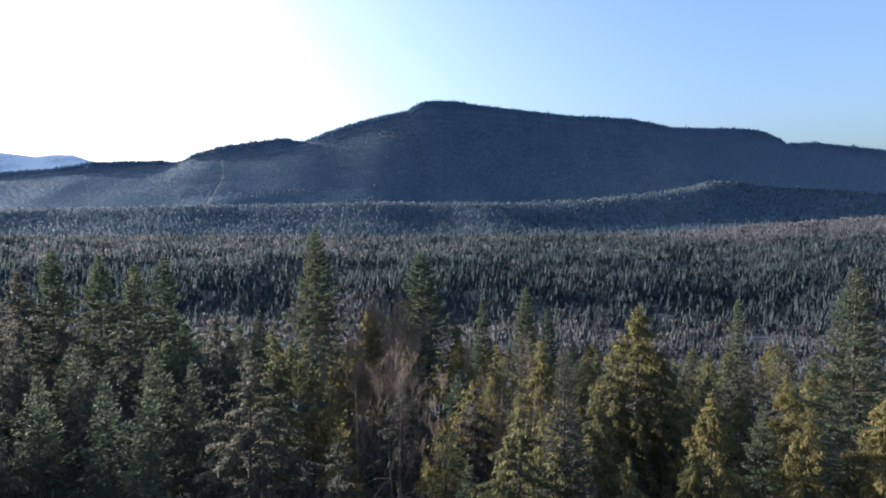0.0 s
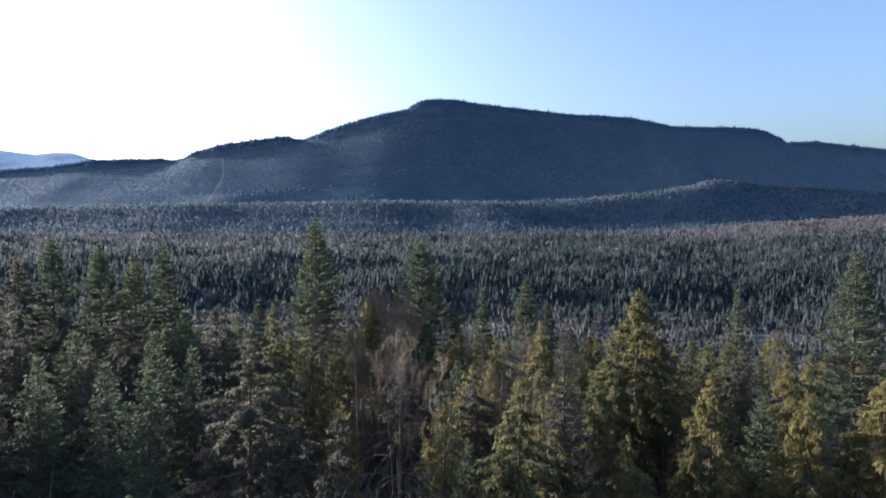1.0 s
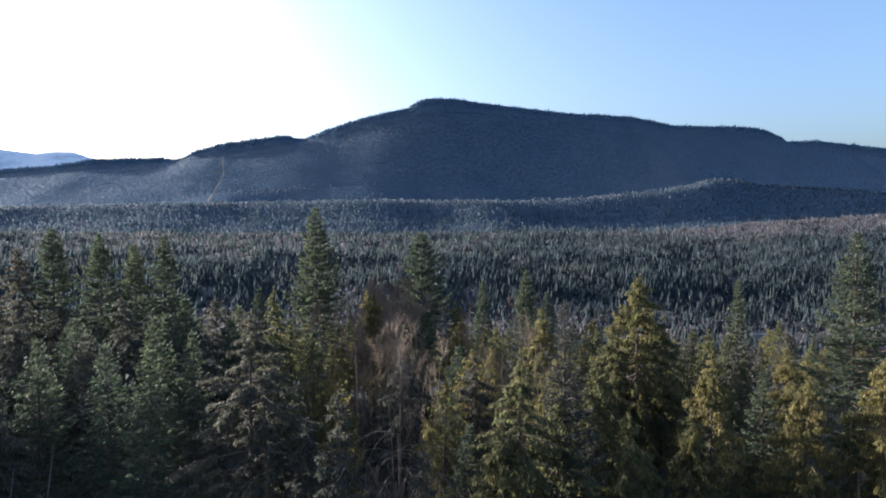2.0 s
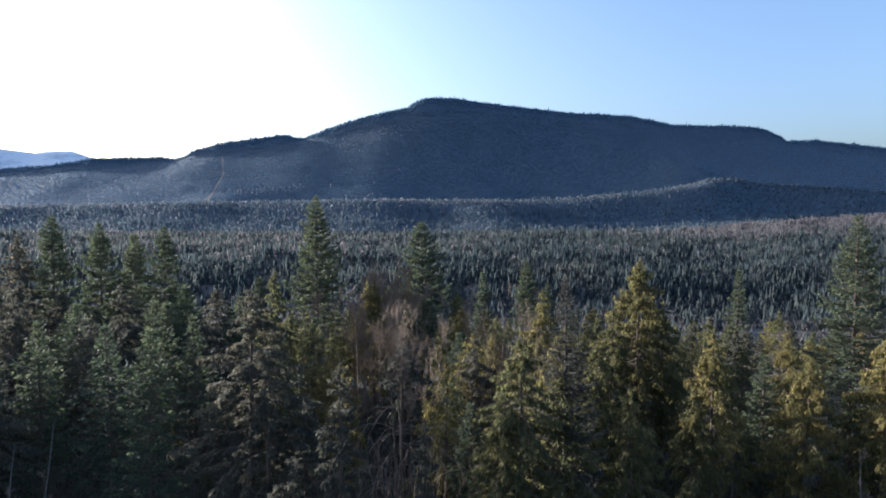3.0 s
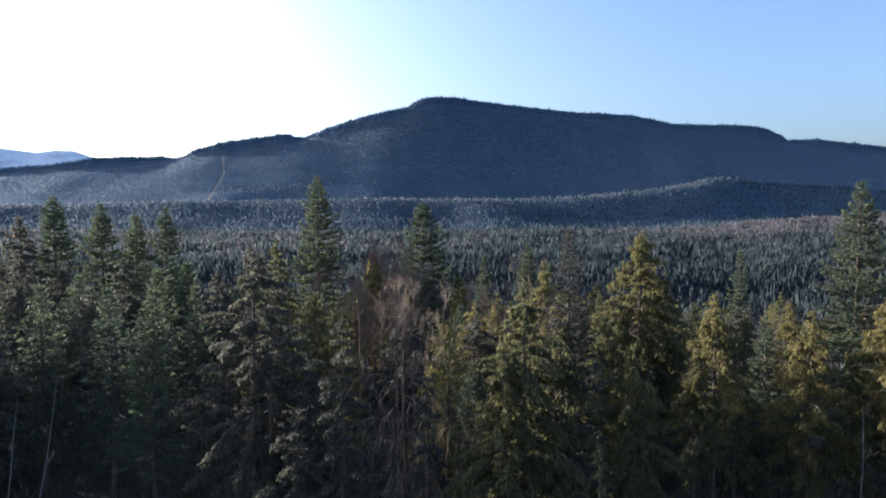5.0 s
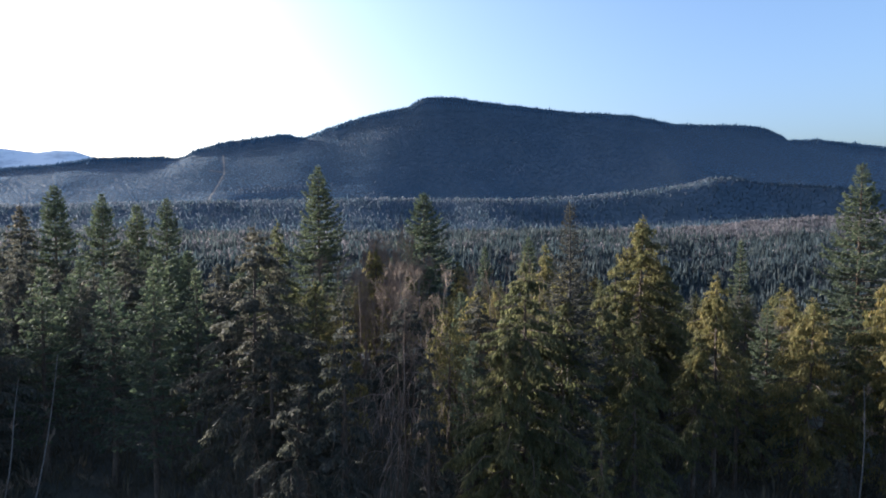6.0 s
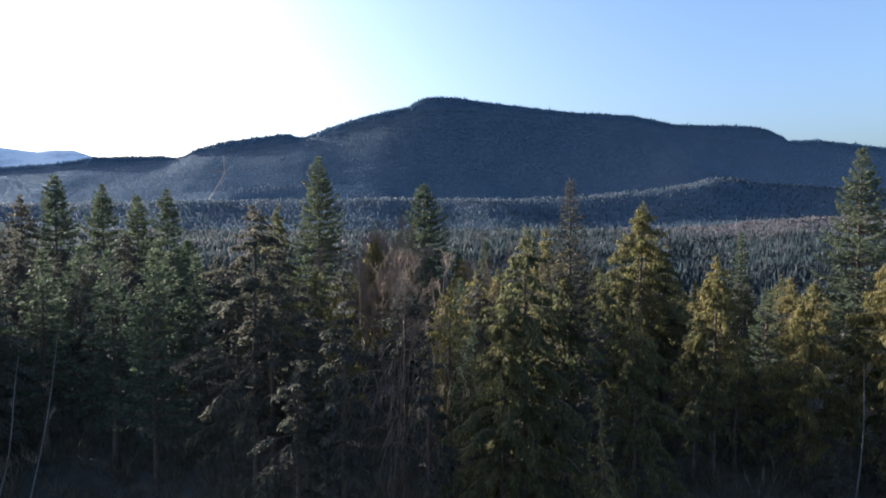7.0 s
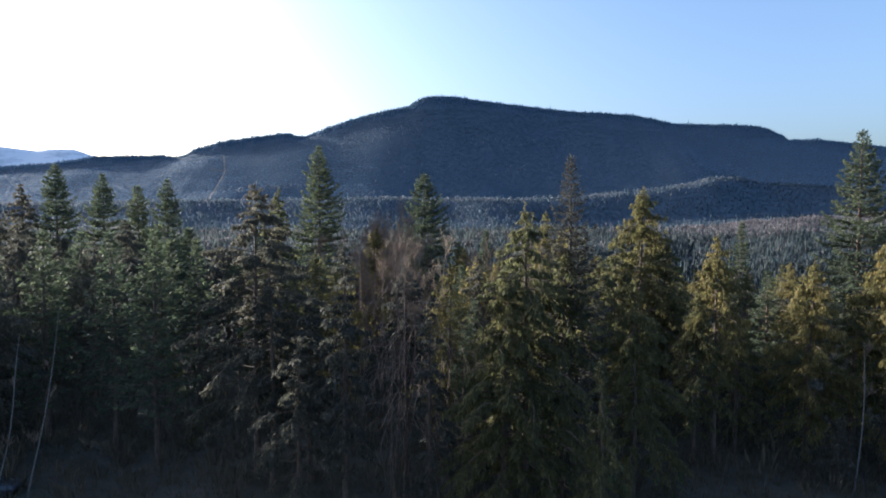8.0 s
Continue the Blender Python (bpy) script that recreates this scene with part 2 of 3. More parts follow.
def conifer(seed, h, r, kind, fine, base=0.12, gap=0.4, ragged=0.2, leaf=0.3, per=4, dense=0.95):
    """One conifer: trunk, boughs, crown. fine: metres between side twigs; gap: metres between whorls; leaf: length of a spray; per: sprays on a twig."""
    rng = np.random.default_rng(seed)
    g = HABIT[kind]
    tp, tr = trunk_path(rng, h, 0.009 * h + 0.05)
    limbs, P, D, L, W, S = [], [], [], [], [], []
    lump = rng.uniform(0, 6.28, (5, 2))
    down = np.array([0, 0, -1.0])
    z = base * h
    while z < h * 0.99:
        t = (z / h - base) / (1 - base)
        reach = max(r * min(1.0, (1 - t) / g["full"][0]) ** g["full"][1] * min(1.0, 0.5 + t * 4), 0.2)
        count = rng.integers(*g["count"]) if t > 0.1 else rng.integers(2, 5)
        a0 = rng.uniform(0, 2 * np.pi)
        for k in range(count):
            a = a0 + k * 2 * np.pi / count + rng.normal(0, 0.22)
            swell = sum(np.sin((q + 1) * a + p0 + z * (0.5 + 0.35 * q) * np.cos(p1)) for q, (p0, p1) in enumerate(lump)) / 5
            ln = max(0.18, reach * np.clip(1 + g["lump"] * swell + rng.normal(0, ragged * (1.0 if kind == "spruce" else 1.5)), 0.3, 1.35))
            if rng.random() < g["skip"] and t < 0.9:
                continue
            o, tan = np.array([np.cos(a), np.sin(a), 0.0]), np.array([-np.sin(a), np.cos(a), 0.0])
            z0 = z + rng.uniform(-0.5, 0.5) * gap * g["level"]
            rise = g["rise"] + g["up"] * t + rng.normal(0, g["wander"])
            droop, tip = g["droop"] * (1 - 0.55 * t), g["tip"]
            n = max(3, int(ln / fine))
            s = np.clip(np.linspace(min(g["inner"], 0.1 + 0.5 * (1 - t)), 1.0, n) + rng.normal(0, 0.3 / n, n), 0.05, 1.0)
            axis = np.array([np.interp(z0, tp[:, 2], tp[:, 0]), np.interp(z0, tp[:, 2], tp[:, 1]), 0.0])
            pts = axis + o * (ln * s)[:, None] + tan * (0.12 * ln * np.sin(s * 3 + a0) * s)[:, None]
            pts[:, 2] = z0 + ln * (rise * s - droop * s ** 2 + tip * s ** 4)
            along = unit(np.stack([o[0] + 0 * s, o[1] + 0 * s, rise - 2 * droop * s + 4 * tip * s ** 3], 1))
            if ln > 0.9:
                limbs.append((np.vstack([axis + np.array([0, 0, z0]), pts[n // 2], pts[-1]])[[0, 2] if per < 3 else [0, 1, 2]],
                              [0.012 + 0.012 * ln, 0.005] if per < 3 else [0.012 + 0.012 * ln, 0.006 + 0.007 * ln, 0.004]))
            frond = (1 - s) ** 0.8 if kind == "spruce" else np.sin(np.pi * np.clip(s, 0, 0.97) ** 1.3) ** 0.7
            tw = (0.12 + g["plume"] * frond * min(ln, 3.5) ** 0.8) * rng.uniform(0.6, 1.3, n)
            drop = rng.uniform(*g["fall"])
            for sgn in (-1, 1):
                fall = np.clip(drop + rng.normal(0, 0.15, (n, 1)), 0, 3)
                d = unit(along * 0.75 + sgn * tan * rng.uniform(0.5, 1.0, (n, 1)) + down * fall * 0.5)
                for j in range(per):
                    u = (j + rng.uniform(0.1, 1.0, n)) / per
                    p = pts + d * (tw * u)[:, None] + rng.normal(0, 0.03, (n, 3))
                    p[:, 2] -= rng.uniform(0, 1, n) ** 1.5 * g["hang"] * min(1.0, 0.3 + ln * 0.3)
                    e = unit(d * 0.8 + rng.normal(0, g["loose"], (n, 3)) + down * fall)
                    ll = leaf * rng.uniform(0.55, 1.4, n) * min(1.0, 0.5 + ln * 0.4)
                    sd = unit(np.cross(e, rng.normal(0, 0.6, (n, 3)) + np.array([0, 0, 1.0])))
                    keep = rng.random(n) < (dense if t > 0.3 else dense * 0.8 if t > 0.12 else dense * 0.55)
                    for bag, val in zip((P, D, L, W, S), (p, e, ll, ll * g["broad"] * rng.uniform(0.7, 1.3, n), sd)):
                        bag.append(val[keep])
            for bag, val in zip((P, D, L, W, S), (pts[-1:], along[-1:], np.array([leaf * 1.2]), np.array([leaf * 0.3]), tan[None])):
                bag.append(val)
        z += gap * (0.55 + 0.6 * (1 - t)) * rng.uniform(0.75, 1.25)
    for k in range(10):
        a = rng.uniform(0, 2 * np.pi)
        for bag, val in zip((P, D, L, W, S), ((tp[-1] - np.array([0, 0, 0.14 * k]))[None], unit(np.array([[np.cos(a) * 0.5, np.sin(a) * 0.5, 1.0]])),
                                              np.array([0.35]), np.array([0.1]), np.array([[-np.sin(a), np.cos(a), 0.0]]))):
            bag.append(val)
    crown = blades(*[np.concatenate(q) for q in (P, D, L, W, S)])
    return tubes([(tp, tr)], 8), tubes(limbs, 3), crown


def bare_tree(seed, h, spread, twig=0.012, thick=1.0, lean=0.0, limbs_n=20, lift=1.0, toward=None):
    """A leafless broadleaf: trunk, and one mesh of limbs and twigs."""
    rng = np.random.default_rng(seed)
    tp, tr = trunk_path(rng, h * 0.97, (0.0045 * h + 0.03) * thick, lean, 0.35, toward)
    limbs = []

    def grow(start, d, ln, rad, level):
        n = 5 if level == 1 else 3 if level == 2 else 2
        pts = [start]
        dd = d
        for _ in range(n - 1):
            dd = unit(dd + rng.normal(0, 0.24, 3) + np.array([0, 0, 0.16 * lift]))
            pts.append(pts[-1] + dd * ln / (n - 1))
        pts = np.array(pts)
        limbs.append((pts, np.linspace(rad, max(rad * 0.35, twig * 0.6), n)))
        if level < 3:
            for _ in range(rng.integers(8, 12) if level < 2 else rng.integers(4, 8)):
                u = rng.uniform(0.25, 1.0)
                i = min(n - 2, int(u * (n - 1)))
                f = u * (n - 1) - i
                p = pts[i] * (1 - f) + pts[i + 1] * f
                side = unit(rng.normal(0, 1, 3))
                grow(p, unit(dd * 0.7 + side * 0.75 + np.array([0, 0, 0.4 * lift])), ln * rng.uniform(0.3, 0.6), max(rad * 0.4, twig), level + 1)

    for k in range(limbs_n):
        z = h * rng.uniform(0.25, 0.95)
        p = np.array([np.interp(z, tp[:, 2], tp[:, 0]), np.interp(z, tp[:, 2], tp[:, 1]), z])
        a = rng.uniform(0, 2 * np.pi)
        ln = spread * (1.25 - 0.7 * z / h) * rng.uniform(0.8, 1.3)
        grow(p, unit(np.array([np.cos(a), np.sin(a), 1.1 * lift])), ln, 0.007 * ln + 0.008, 1)
    return tubes([(tp, tr)], 8), tubes(limbs, 3)


def willow(seed, h, lean, side):
    """A leafless willow stem with long shoots that rise and arch over."""
    rng = np.random.default_rng(seed)
    tp, tr = trunk_path(rng, h, 0.0032 * h + 0.02, lean, 0.5, side)
    shoots = []

    def arch(start, d, ln, rad, fall, level):
        pts, n = [start], 7
        for _ in range(n - 1):
            d = unit(d + np.array([0, 0, -fall]) + rng.normal(0, 0.14, 3))
            pts.append(pts[-1] + d * ln / (n - 1))
        pts = np.array(pts)
        shoots.append((pts, np.linspace(rad, 0.008, n)))
        if level < 2:
            for _ in range(rng.integers(2, 5)):
                i = rng.integers(2, n - 1)
                arch(pts[i], unit(d + rng.normal(0, 0.22, 3)), ln * rng.uniform(0.3, 0.6), 0.012, 0.1, level + 1)

    for k in range(14):
        z = h * rng.uniform(0.4, 0.97)
        p = np.array([np.interp(z, tp[:, 2], tp[:, 0]), np.interp(z, tp[:, 2], tp[:, 1]), z])
        a = rng.uniform(0, 2 * np.pi)
        arch(p, unit(np.array([np.cos(a) * 0.5, np.sin(a) * 0.5, 0.6])), rng.uniform(3.0, 7.5), 0.018, rng.uniform(0.3, 0.75), 1)
    return tubes([(tp, tr)], 8), tubes(shoots, 3)


# ---- terrain: a bench, a valley, rising benches, a forested mountain ----
CREST_X = [-6000, -3590, -3110, -2710, -2450, -1960, -1900, -1820, -1720, -1520, -1120, -980, -810, -530, -255, -195, -143, -90, 64, 263, 850, 1330, 1600, 2060, 2160, 2255, 2340, 2400, 2460, 2590, 3100, 3830, 6000]
CREST_Z = [212, 295, 347, 378, 422, 429, 418, 429, 484, 536, 587, 563, 630, 720, 778, 812, 840, 846, 846, 815, 747, 720, 661, 655, 650, 632, 590, 546, 552, 560, 504, 406, 262]
FOOT_X = [-2300, -1430, -250, 340, 790, 1080, 1260, 1380, 1520, 1640, 2120, 2600]
FOOT_Z = [73, 90, 108, 102, 126, 158, 179, 214, 220, 193, 164, 120]
BENCH_X = [-1700, -290, 460, 780, 990, 1210, 1520, 1900]
BENCH_Z = [-45, -49, -40, -36, -23, -2, 19, 40]
SNOW_X = [-6000, -3770, -3500, -3230, -3120, -2920, -2770, -2400]
SNOW_Z = [620, 582, 555, 520, 537, 533, 480, 300]


def rough(x, y, size, seed):
    """Smooth rolling relief, about -1 to 1."""
    r = np.random.default_rng(seed)
    v = 0.0
    for k in range(7):
        a, p = r.uniform(0, 2 * np.pi), r.uniform(0, 6.28)
        f = 2 * np.pi / (size * r.uniform(0.45, 1.4))
        v = v + np.sin((x * np.cos(a) + y * np.sin(a)) * f + p)
    return v / 3.5


def height(x, y):
    x, y = np.asarray(x, float), np.asarray(y, float)
    c, f = np.interp(x, CREST_X, CREST_Z), np.interp(x, FOOT_X, FOOT_Z)
    b, s = np.interp(x, BENCH_X, BENCH_Z), np.interp(x, SNOW_X, SNOW_Z)
    wide = sum(np.interp(x + d, CREST_X, CREST_Z) for d in (-420, -280, -140, 0, 140, 280, 420)) / 7      # the slope under the crest is gentler than its outline
    w = y + np.clip((y - 850) / 150, 0, 1) * 55 * rough(x, y * 0.2, 600, 6)
    near = np.interp(w, [-3500, 0, 110, 170, 300, 700, 980, 1060, 1180, 1420, 1470, 1500], [0, 0, 0, -22, -70, -140, -143, -138, -112, -92, -78, -76])
    m = np.interp(x, [-900, 200, 800, 1200], [0.55, 0.5, 0.3, 0.2])
    y = y + 38 * np.clip((y - 2600) / 200, 0, 1) * np.clip((3600 - y) / 200, 0, 1) * rough(x, y * 0.3, 700, 7)
    ys = [1500, 2000, 2300, 2550, 2940, 3130, 3200, 3380, 3800, 4180, 4300, 4550, 4850, 4990]
    zs = [-76 + 0 * x, 0.6 * b - 34, b, b - 40, m * f + (1 - m) * (b - 40), f - 8 - 30 * (m - 0.2), f, f - 35, 0.45 * wide + 0.55 * f - 40, 0.72 * wide + 0.12 * f + 0.16 * c - 35, c, c - 70, np.maximum(s, c - 160), np.maximum(s, c - 160) - 60]
    h = near.copy()
    for k in range(len(ys) - 1):
        u = np.clip((y - ys[k]) / (ys[k + 1] - ys[k]), 0, 1)
        h = np.where((y > ys[k]), zs[k] * (1 - u) + zs[k + 1] * u, h)
    amp_far = np.clip((y - 3350) / 200, 0, 1) * np.clip((4280 - y) / 250, 0, 1)
    amp_mid = np.clip((y - 800) / 300, 0, 1) * np.clip((2250 - y) / 200, 0, 1)
    amp_near = np.clip((y - 30) / 60, 0, 1) * np.clip((900 - y) / 300, 0, 1)
    return h + 6 * amp_far * rough(x, y * 0.4, 520, 3) + 9 * amp_mid * rough(x, y, 300, 4) + 5 * amp_mid * rough(x, y, 120, 8) + 1.2 * amp_near * rough(x, y, 60, 5)


def spaced(stops):
    out_ = []
    for (a, b, n) in stops:
        out_.append(np.linspace(a, b, n, endpoint=False))
    return np.concatenate(out_)


gy = np.append(spaced([(-3500, -60, 12), (-60, 170, 60), (170, 900, 36), (900, 2550, 50), (2550, 4300, 50), (4300, 4990, 24)]), 4990.0)
gx = np.append(spaced([(-6000, -1500, 60), (-1500, -120, 46), (-120, 120, 60), (120, 1500, 46), (1500, 2700, 30), (2700, 6000, 32)]), 6000.0)
GX, GY = np.meshgrid(gx, gy)
gv = np.stack([GX, GY, height(GX, GY)], -1).reshape(-1, 3)
nx, ny = len(gx), len(gy)
ii = (np.arange(ny - 1)[:, None] * nx + np.arange(nx - 1)[None]).ravel()
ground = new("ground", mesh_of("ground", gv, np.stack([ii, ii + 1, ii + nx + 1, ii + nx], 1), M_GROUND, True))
tagged(ground, "forest floor and valley rising to a wooded mountain", "ground", kind="structure")


# ---- far woods ----
def scatter(seed, y0, y1, space, wedge=0.8):
    rng = np.random.default_rng(seed)
    yy = np.arange(y0, y1, space)
    rows_ = []
    for y in yy:
        w = wedge * y + 40
        x = np.arange(-w, w, space)
        rows_.append(np.stack([x + rng.uniform(-0.9, 0.9, len(x)) * space, y + rng.uniform(-0.9, 0.9, len(x)) * space], 1))
    return np.concatenate(rows_), rng


def spire(tiers, seed, gaps=0):
    """One far conifer of unit height and radius: jagged skirts, one above the other, with gaps in them."""
    r = np.random.default_rng(seed)
    v, f = [], []
    for lo, hi, rad in tiers:
        n, b = 6, len(v)
        missing = r.permutation(n)[:gaps]
        a0 = r.uniform(0, 6.28)
        v.append((r.normal(0, 0.03), r.normal(0, 0.03), hi))
        for k in range(n):
            a = a0 + k * 2 * np.pi / n
            q = rad * (1.15 if k % 2 else 0.62) * r.uniform(0.8, 1.2)
            v.append((q * np.cos(a), q * np.sin(a), lo + (0.0 if k % 2 else 0.06) + r.normal(0, 0.02)))
        f += [(b, b + 1 + k, b + 1 + (k + 1) % n) for k in range(n) if k not in missing]
    return np.array(v), np.array(f)


def broom(seed):
    """One far leafless tree of unit height and spread: a bundle of upright twig fans."""
    r = np.random.default_rng(seed)
    v, f = [], []
    for k in range(6):
        a, b = r.uniform(0, 6.28), len(v)
        c, s = np.cos(a), np.sin(a)
        e, z1, w = r.uniform(0.3, 1.0), r.uniform(0.65, 1.0), r.uniform(0.18, 0.32)
        v += [(0, 0, r.uniform(0, 0.2)), (c * e - s * w, s * e + c * w, z1 * 0.8), (c * e * 0.8 + s * w, s * e * 0.8 - c * w, z1)]
        f.append((b, b + 1, b + 2))
    return np.array(v), np.array(f)


def planted(points, heights, widths, templates, rng):
    vs, fs, base = [], [], 0
    pick = rng.integers(0, len(templates), len(points))
    z = height(points[:, 0], points[:, 1])
    for k, (tv, tf) in enumerate(templates):
        m = pick == k
        p, h, w = points[m], heights[m], widths[m]
        a = rng.uniform(0, 6.28, len(p))
        c, s = np.cos(a)[:, None], np.sin(a)[:, None]
        X = (tv[None, :, 0] * c - tv[None, :, 1] * s) * w[:, None] + p[:, :1]
        Y = (tv[None, :, 0] * s + tv[None, :, 1] * c) * w[:, None] + p[:, 1:]
        Z = tv[None, :, 2] * h[:, None] + z[m][:, None] - 0.5
        vs.append(np.stack([X, Y, Z], -1).reshape(-1, 3))
        fs.append((tf[None] + (np.arange(len(p)) * len(tv))[:, None, None] + base).reshape(-1, 3))
        base += len(p) * len(tv)
    return np.concatenate(vs), np.concatenate(fs)


SPIRES = [spire([(0.02, 0.5, 1.0), (0.24, 0.8, 0.8), (0.5, 1.0, 0.55)], k, 2) for k in range(8)]
SMALL_SPIRES = [spire([(0.0, 1.0, 0.95)], 20 + k) for k in range(6)]
OPEN_SPIRES = [spire([(0.0, 0.7, 1.0), (0.35, 1.0, 0.7)], 60 + k, 3) for k in range(8)]
BROOMS = [broom(40 + k) for k in range(8)]

pts, rng = scatter(11, 740, 2620, 8.9, 0.75)
pts = pts[~((np.abs(pts[:, 0] - 0.52 * pts[:, 1]) < 20) & (pts[:, 1] > 835) & (pts[:, 1] < 898))]
patch = rough(pts[:, 0], pts[:, 1], 260, 21) + 0.6 * rough(pts[:, 0], pts[:, 1], 90, 22)
floor_zone = np.clip(1 - np.abs(pts[:, 1] - 850) / np.interp(pts[:, 0], [0, 500], [300, 210]), 0, 1)
edge_zone = np.clip(1.3 - np.abs(pts[:, 1] - 2210) / 280, 0, 1) * np.clip((pts[:, 0] - 500) / 500, 0, 1)
left_zone = np.clip((350 - pts[:, 0]) / 700, 0, 1) * 0.22 * np.clip((pts[:, 1] - 1250) / 150, 0.3, 1)
chance = np.clip(0.05 + 0.12 * patch + 0.05 * np.clip((pts[:, 1] - 1400) / 300, 0, 1) + 1.1 * floor_zone + 0.9 * np.exp(-((pts[:, 0] - 235) / 110) ** 2 - ((pts[:, 1] - 1085) / 55) ** 2) + 0.85 * edge_zone + left_zone, 0.03, 0.93)
bare = rng.random(len(pts)) < chance
stand = 1 + 0.3 * rough(pts[:, 0], pts[:, 1], 150, 23) + 0.3 * rough(pts[:, 0], pts[:, 1], 55, 24)
ch = np.clip(np.clip(rng.lognormal(2.72, 0.36, len(pts)), 6, 30) * stand * np.interp(pts[:, 1], [1050, 1500], [1.36, 1.12]), 5, 36)
cw = ch ** 0.6 * rng.uniform(0.46, 0.68, len(pts))
close = ~bare & (pts[:, 1] < 1350)
beyond = ~bare & (pts[:, 1] >= 1350)
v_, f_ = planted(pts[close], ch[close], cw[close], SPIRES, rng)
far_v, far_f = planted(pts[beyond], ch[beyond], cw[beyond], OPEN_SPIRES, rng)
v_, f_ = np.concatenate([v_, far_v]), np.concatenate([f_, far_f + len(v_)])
tagged(new("valley_conifers", mesh_of("valley_conifers", v_, f_, M_FAR_CONIFER_HAZED, True)), "dense dark conifer woods covering the valley, green shifted to hazy blue", "forest", kind="stuff")
bh = rng.uniform(9, 17, len(pts)) * np.clip(stand, 0.7, 1.4)
low = bare & (pts[:, 1] < 1500)
under, rng = scatter(15, 400, 770, 8.0)
flat, fh = np.concatenate([pts[low], under]), np.concatenate([bh[low], rng.uniform(6, 13, len(under))])
v_, f_ = planted(flat, fh, fh * rng.uniform(0.22, 0.34, len(flat)), BROOMS, rng)
tagged(new("valley_bare_trees", mesh_of("valley_bare_trees", v_, f_, M_FAR_BROWN)), "leafless purple brown broadleaf trees on the valley floor", "forest", kind="stuff")
high = bare & (pts[:, 1] >= 1500)
v_, f_ = planted(pts[high], bh[high] * 1.2, bh[high] * rng.uniform(0.22, 0.32, high.sum()), BROOMS, rng)
tagged(new("bench_bare_trees", mesh_of("bench_bare_trees", v_, f_, M_FAR_BARE)), "pale leafless aspens along the far bench", "forest", kind="stuff")

pts, rng = scatter(14, 2620, 3290, 10.0, 0.76)
crest_zone = np.clip(1 - np.abs(pts[:, 1] - 3190) / 160, 0, 1) * np.clip(0.5 + 0.5 * rough(pts[:, 0], pts[:, 1], 400, 31), 0, 1)
bare = rng.random(len(pts)) < np.clip(0.04 + 0.5 * crest_zone + 0.14 * np.clip((900 - pts[:, 0]) / 500, 0, 1), 0, 0.8)
upper = np.clip(np.clip((pts[:, 1] - 3050) / 100, 0, 1) + np.clip((900 - pts[:, 0]) / 400, 0, 1), 0, 1)
tall = ~bare & (rng.random(len(pts)) < 0.06 + 0.34 * upper * np.clip(0.6 + rough(pts[:, 0], pts[:, 1], 260, 36), 0, 1.4))
low = ~bare & ~tall
mh = np.clip(rng.lognormal(2.95, 0.25, len(pts)), 11, 30)
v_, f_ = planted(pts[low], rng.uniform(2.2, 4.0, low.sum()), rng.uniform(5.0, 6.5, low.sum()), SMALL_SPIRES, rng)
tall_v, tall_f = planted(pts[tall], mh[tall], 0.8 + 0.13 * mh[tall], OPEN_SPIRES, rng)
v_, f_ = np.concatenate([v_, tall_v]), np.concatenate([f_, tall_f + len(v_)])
tagged(new("foothill_conifers", mesh_of("foothill_conifers", v_, f_, M_FOOT_CONIFER_HAZED, True)), "dark conifer woods on the foothill, haze blue in their colour", "forest", kind="stuff")
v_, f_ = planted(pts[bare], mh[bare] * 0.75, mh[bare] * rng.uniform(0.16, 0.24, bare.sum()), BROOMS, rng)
tagged(new("foothill_bare_trees", mesh_of("foothill_bare_trees", v_, f_, M_HILL_BARE_HAZED)), "pale leafless trees along the foothill crest", "forest", kind="stuff")

# a track cut straight up the mountain, with a short landing to the side
TRACKS = [[(-1502, 4170), (-1445, 4022), (-1388, 3870), (-1366, 3700), (-1345, 3520), (-1325, 3420)], [(-1500, 3925), (-1388, 3880)]]


def along(line, step):
    a = np.array(line, float)
    d = np.concatenate([[0], np.cumsum(np.hypot(*np.diff(a, axis=0).T))])
    q = np.append(np.arange(0, d[-1], step), d[-1])
    return np.stack([np.interp(q, d, a[:, 0]), np.interp(q, d, a[:, 1])], 1)


M_TRACK = plain("dry_grass_and_gravel", (0.15, 0.148, 0.14), 0.95, 0.0, 0.3, 0.05)
for line in TRACKS:
    mid = along(line, 9.0)
    way = unit(np.gradient(mid, axis=0))
    side = np.stack([-way[:, 1], way[:, 0]], 1) * (4.2 + 1.2 * np.sin(np.arange(len(mid)) * 0.9))[:, None]
    rows_ = [mid - side, mid, mid + side]
    tv = np.concatenate([np.column_stack([q, height(q[:, 0], q[:, 1]) + 2.5]) for q in rows_])
    n = len(mid)
    i = np.concatenate([np.arange(n - 1), np.arange(n - 1) + n])
    tagged(new("track", mesh_of("track", tv, np.stack([i, i + 1, i + n + 1, i + n], 1), M_TRACK, True)), "pale grassy track cut through the mountain forest", "track", kind="structure")

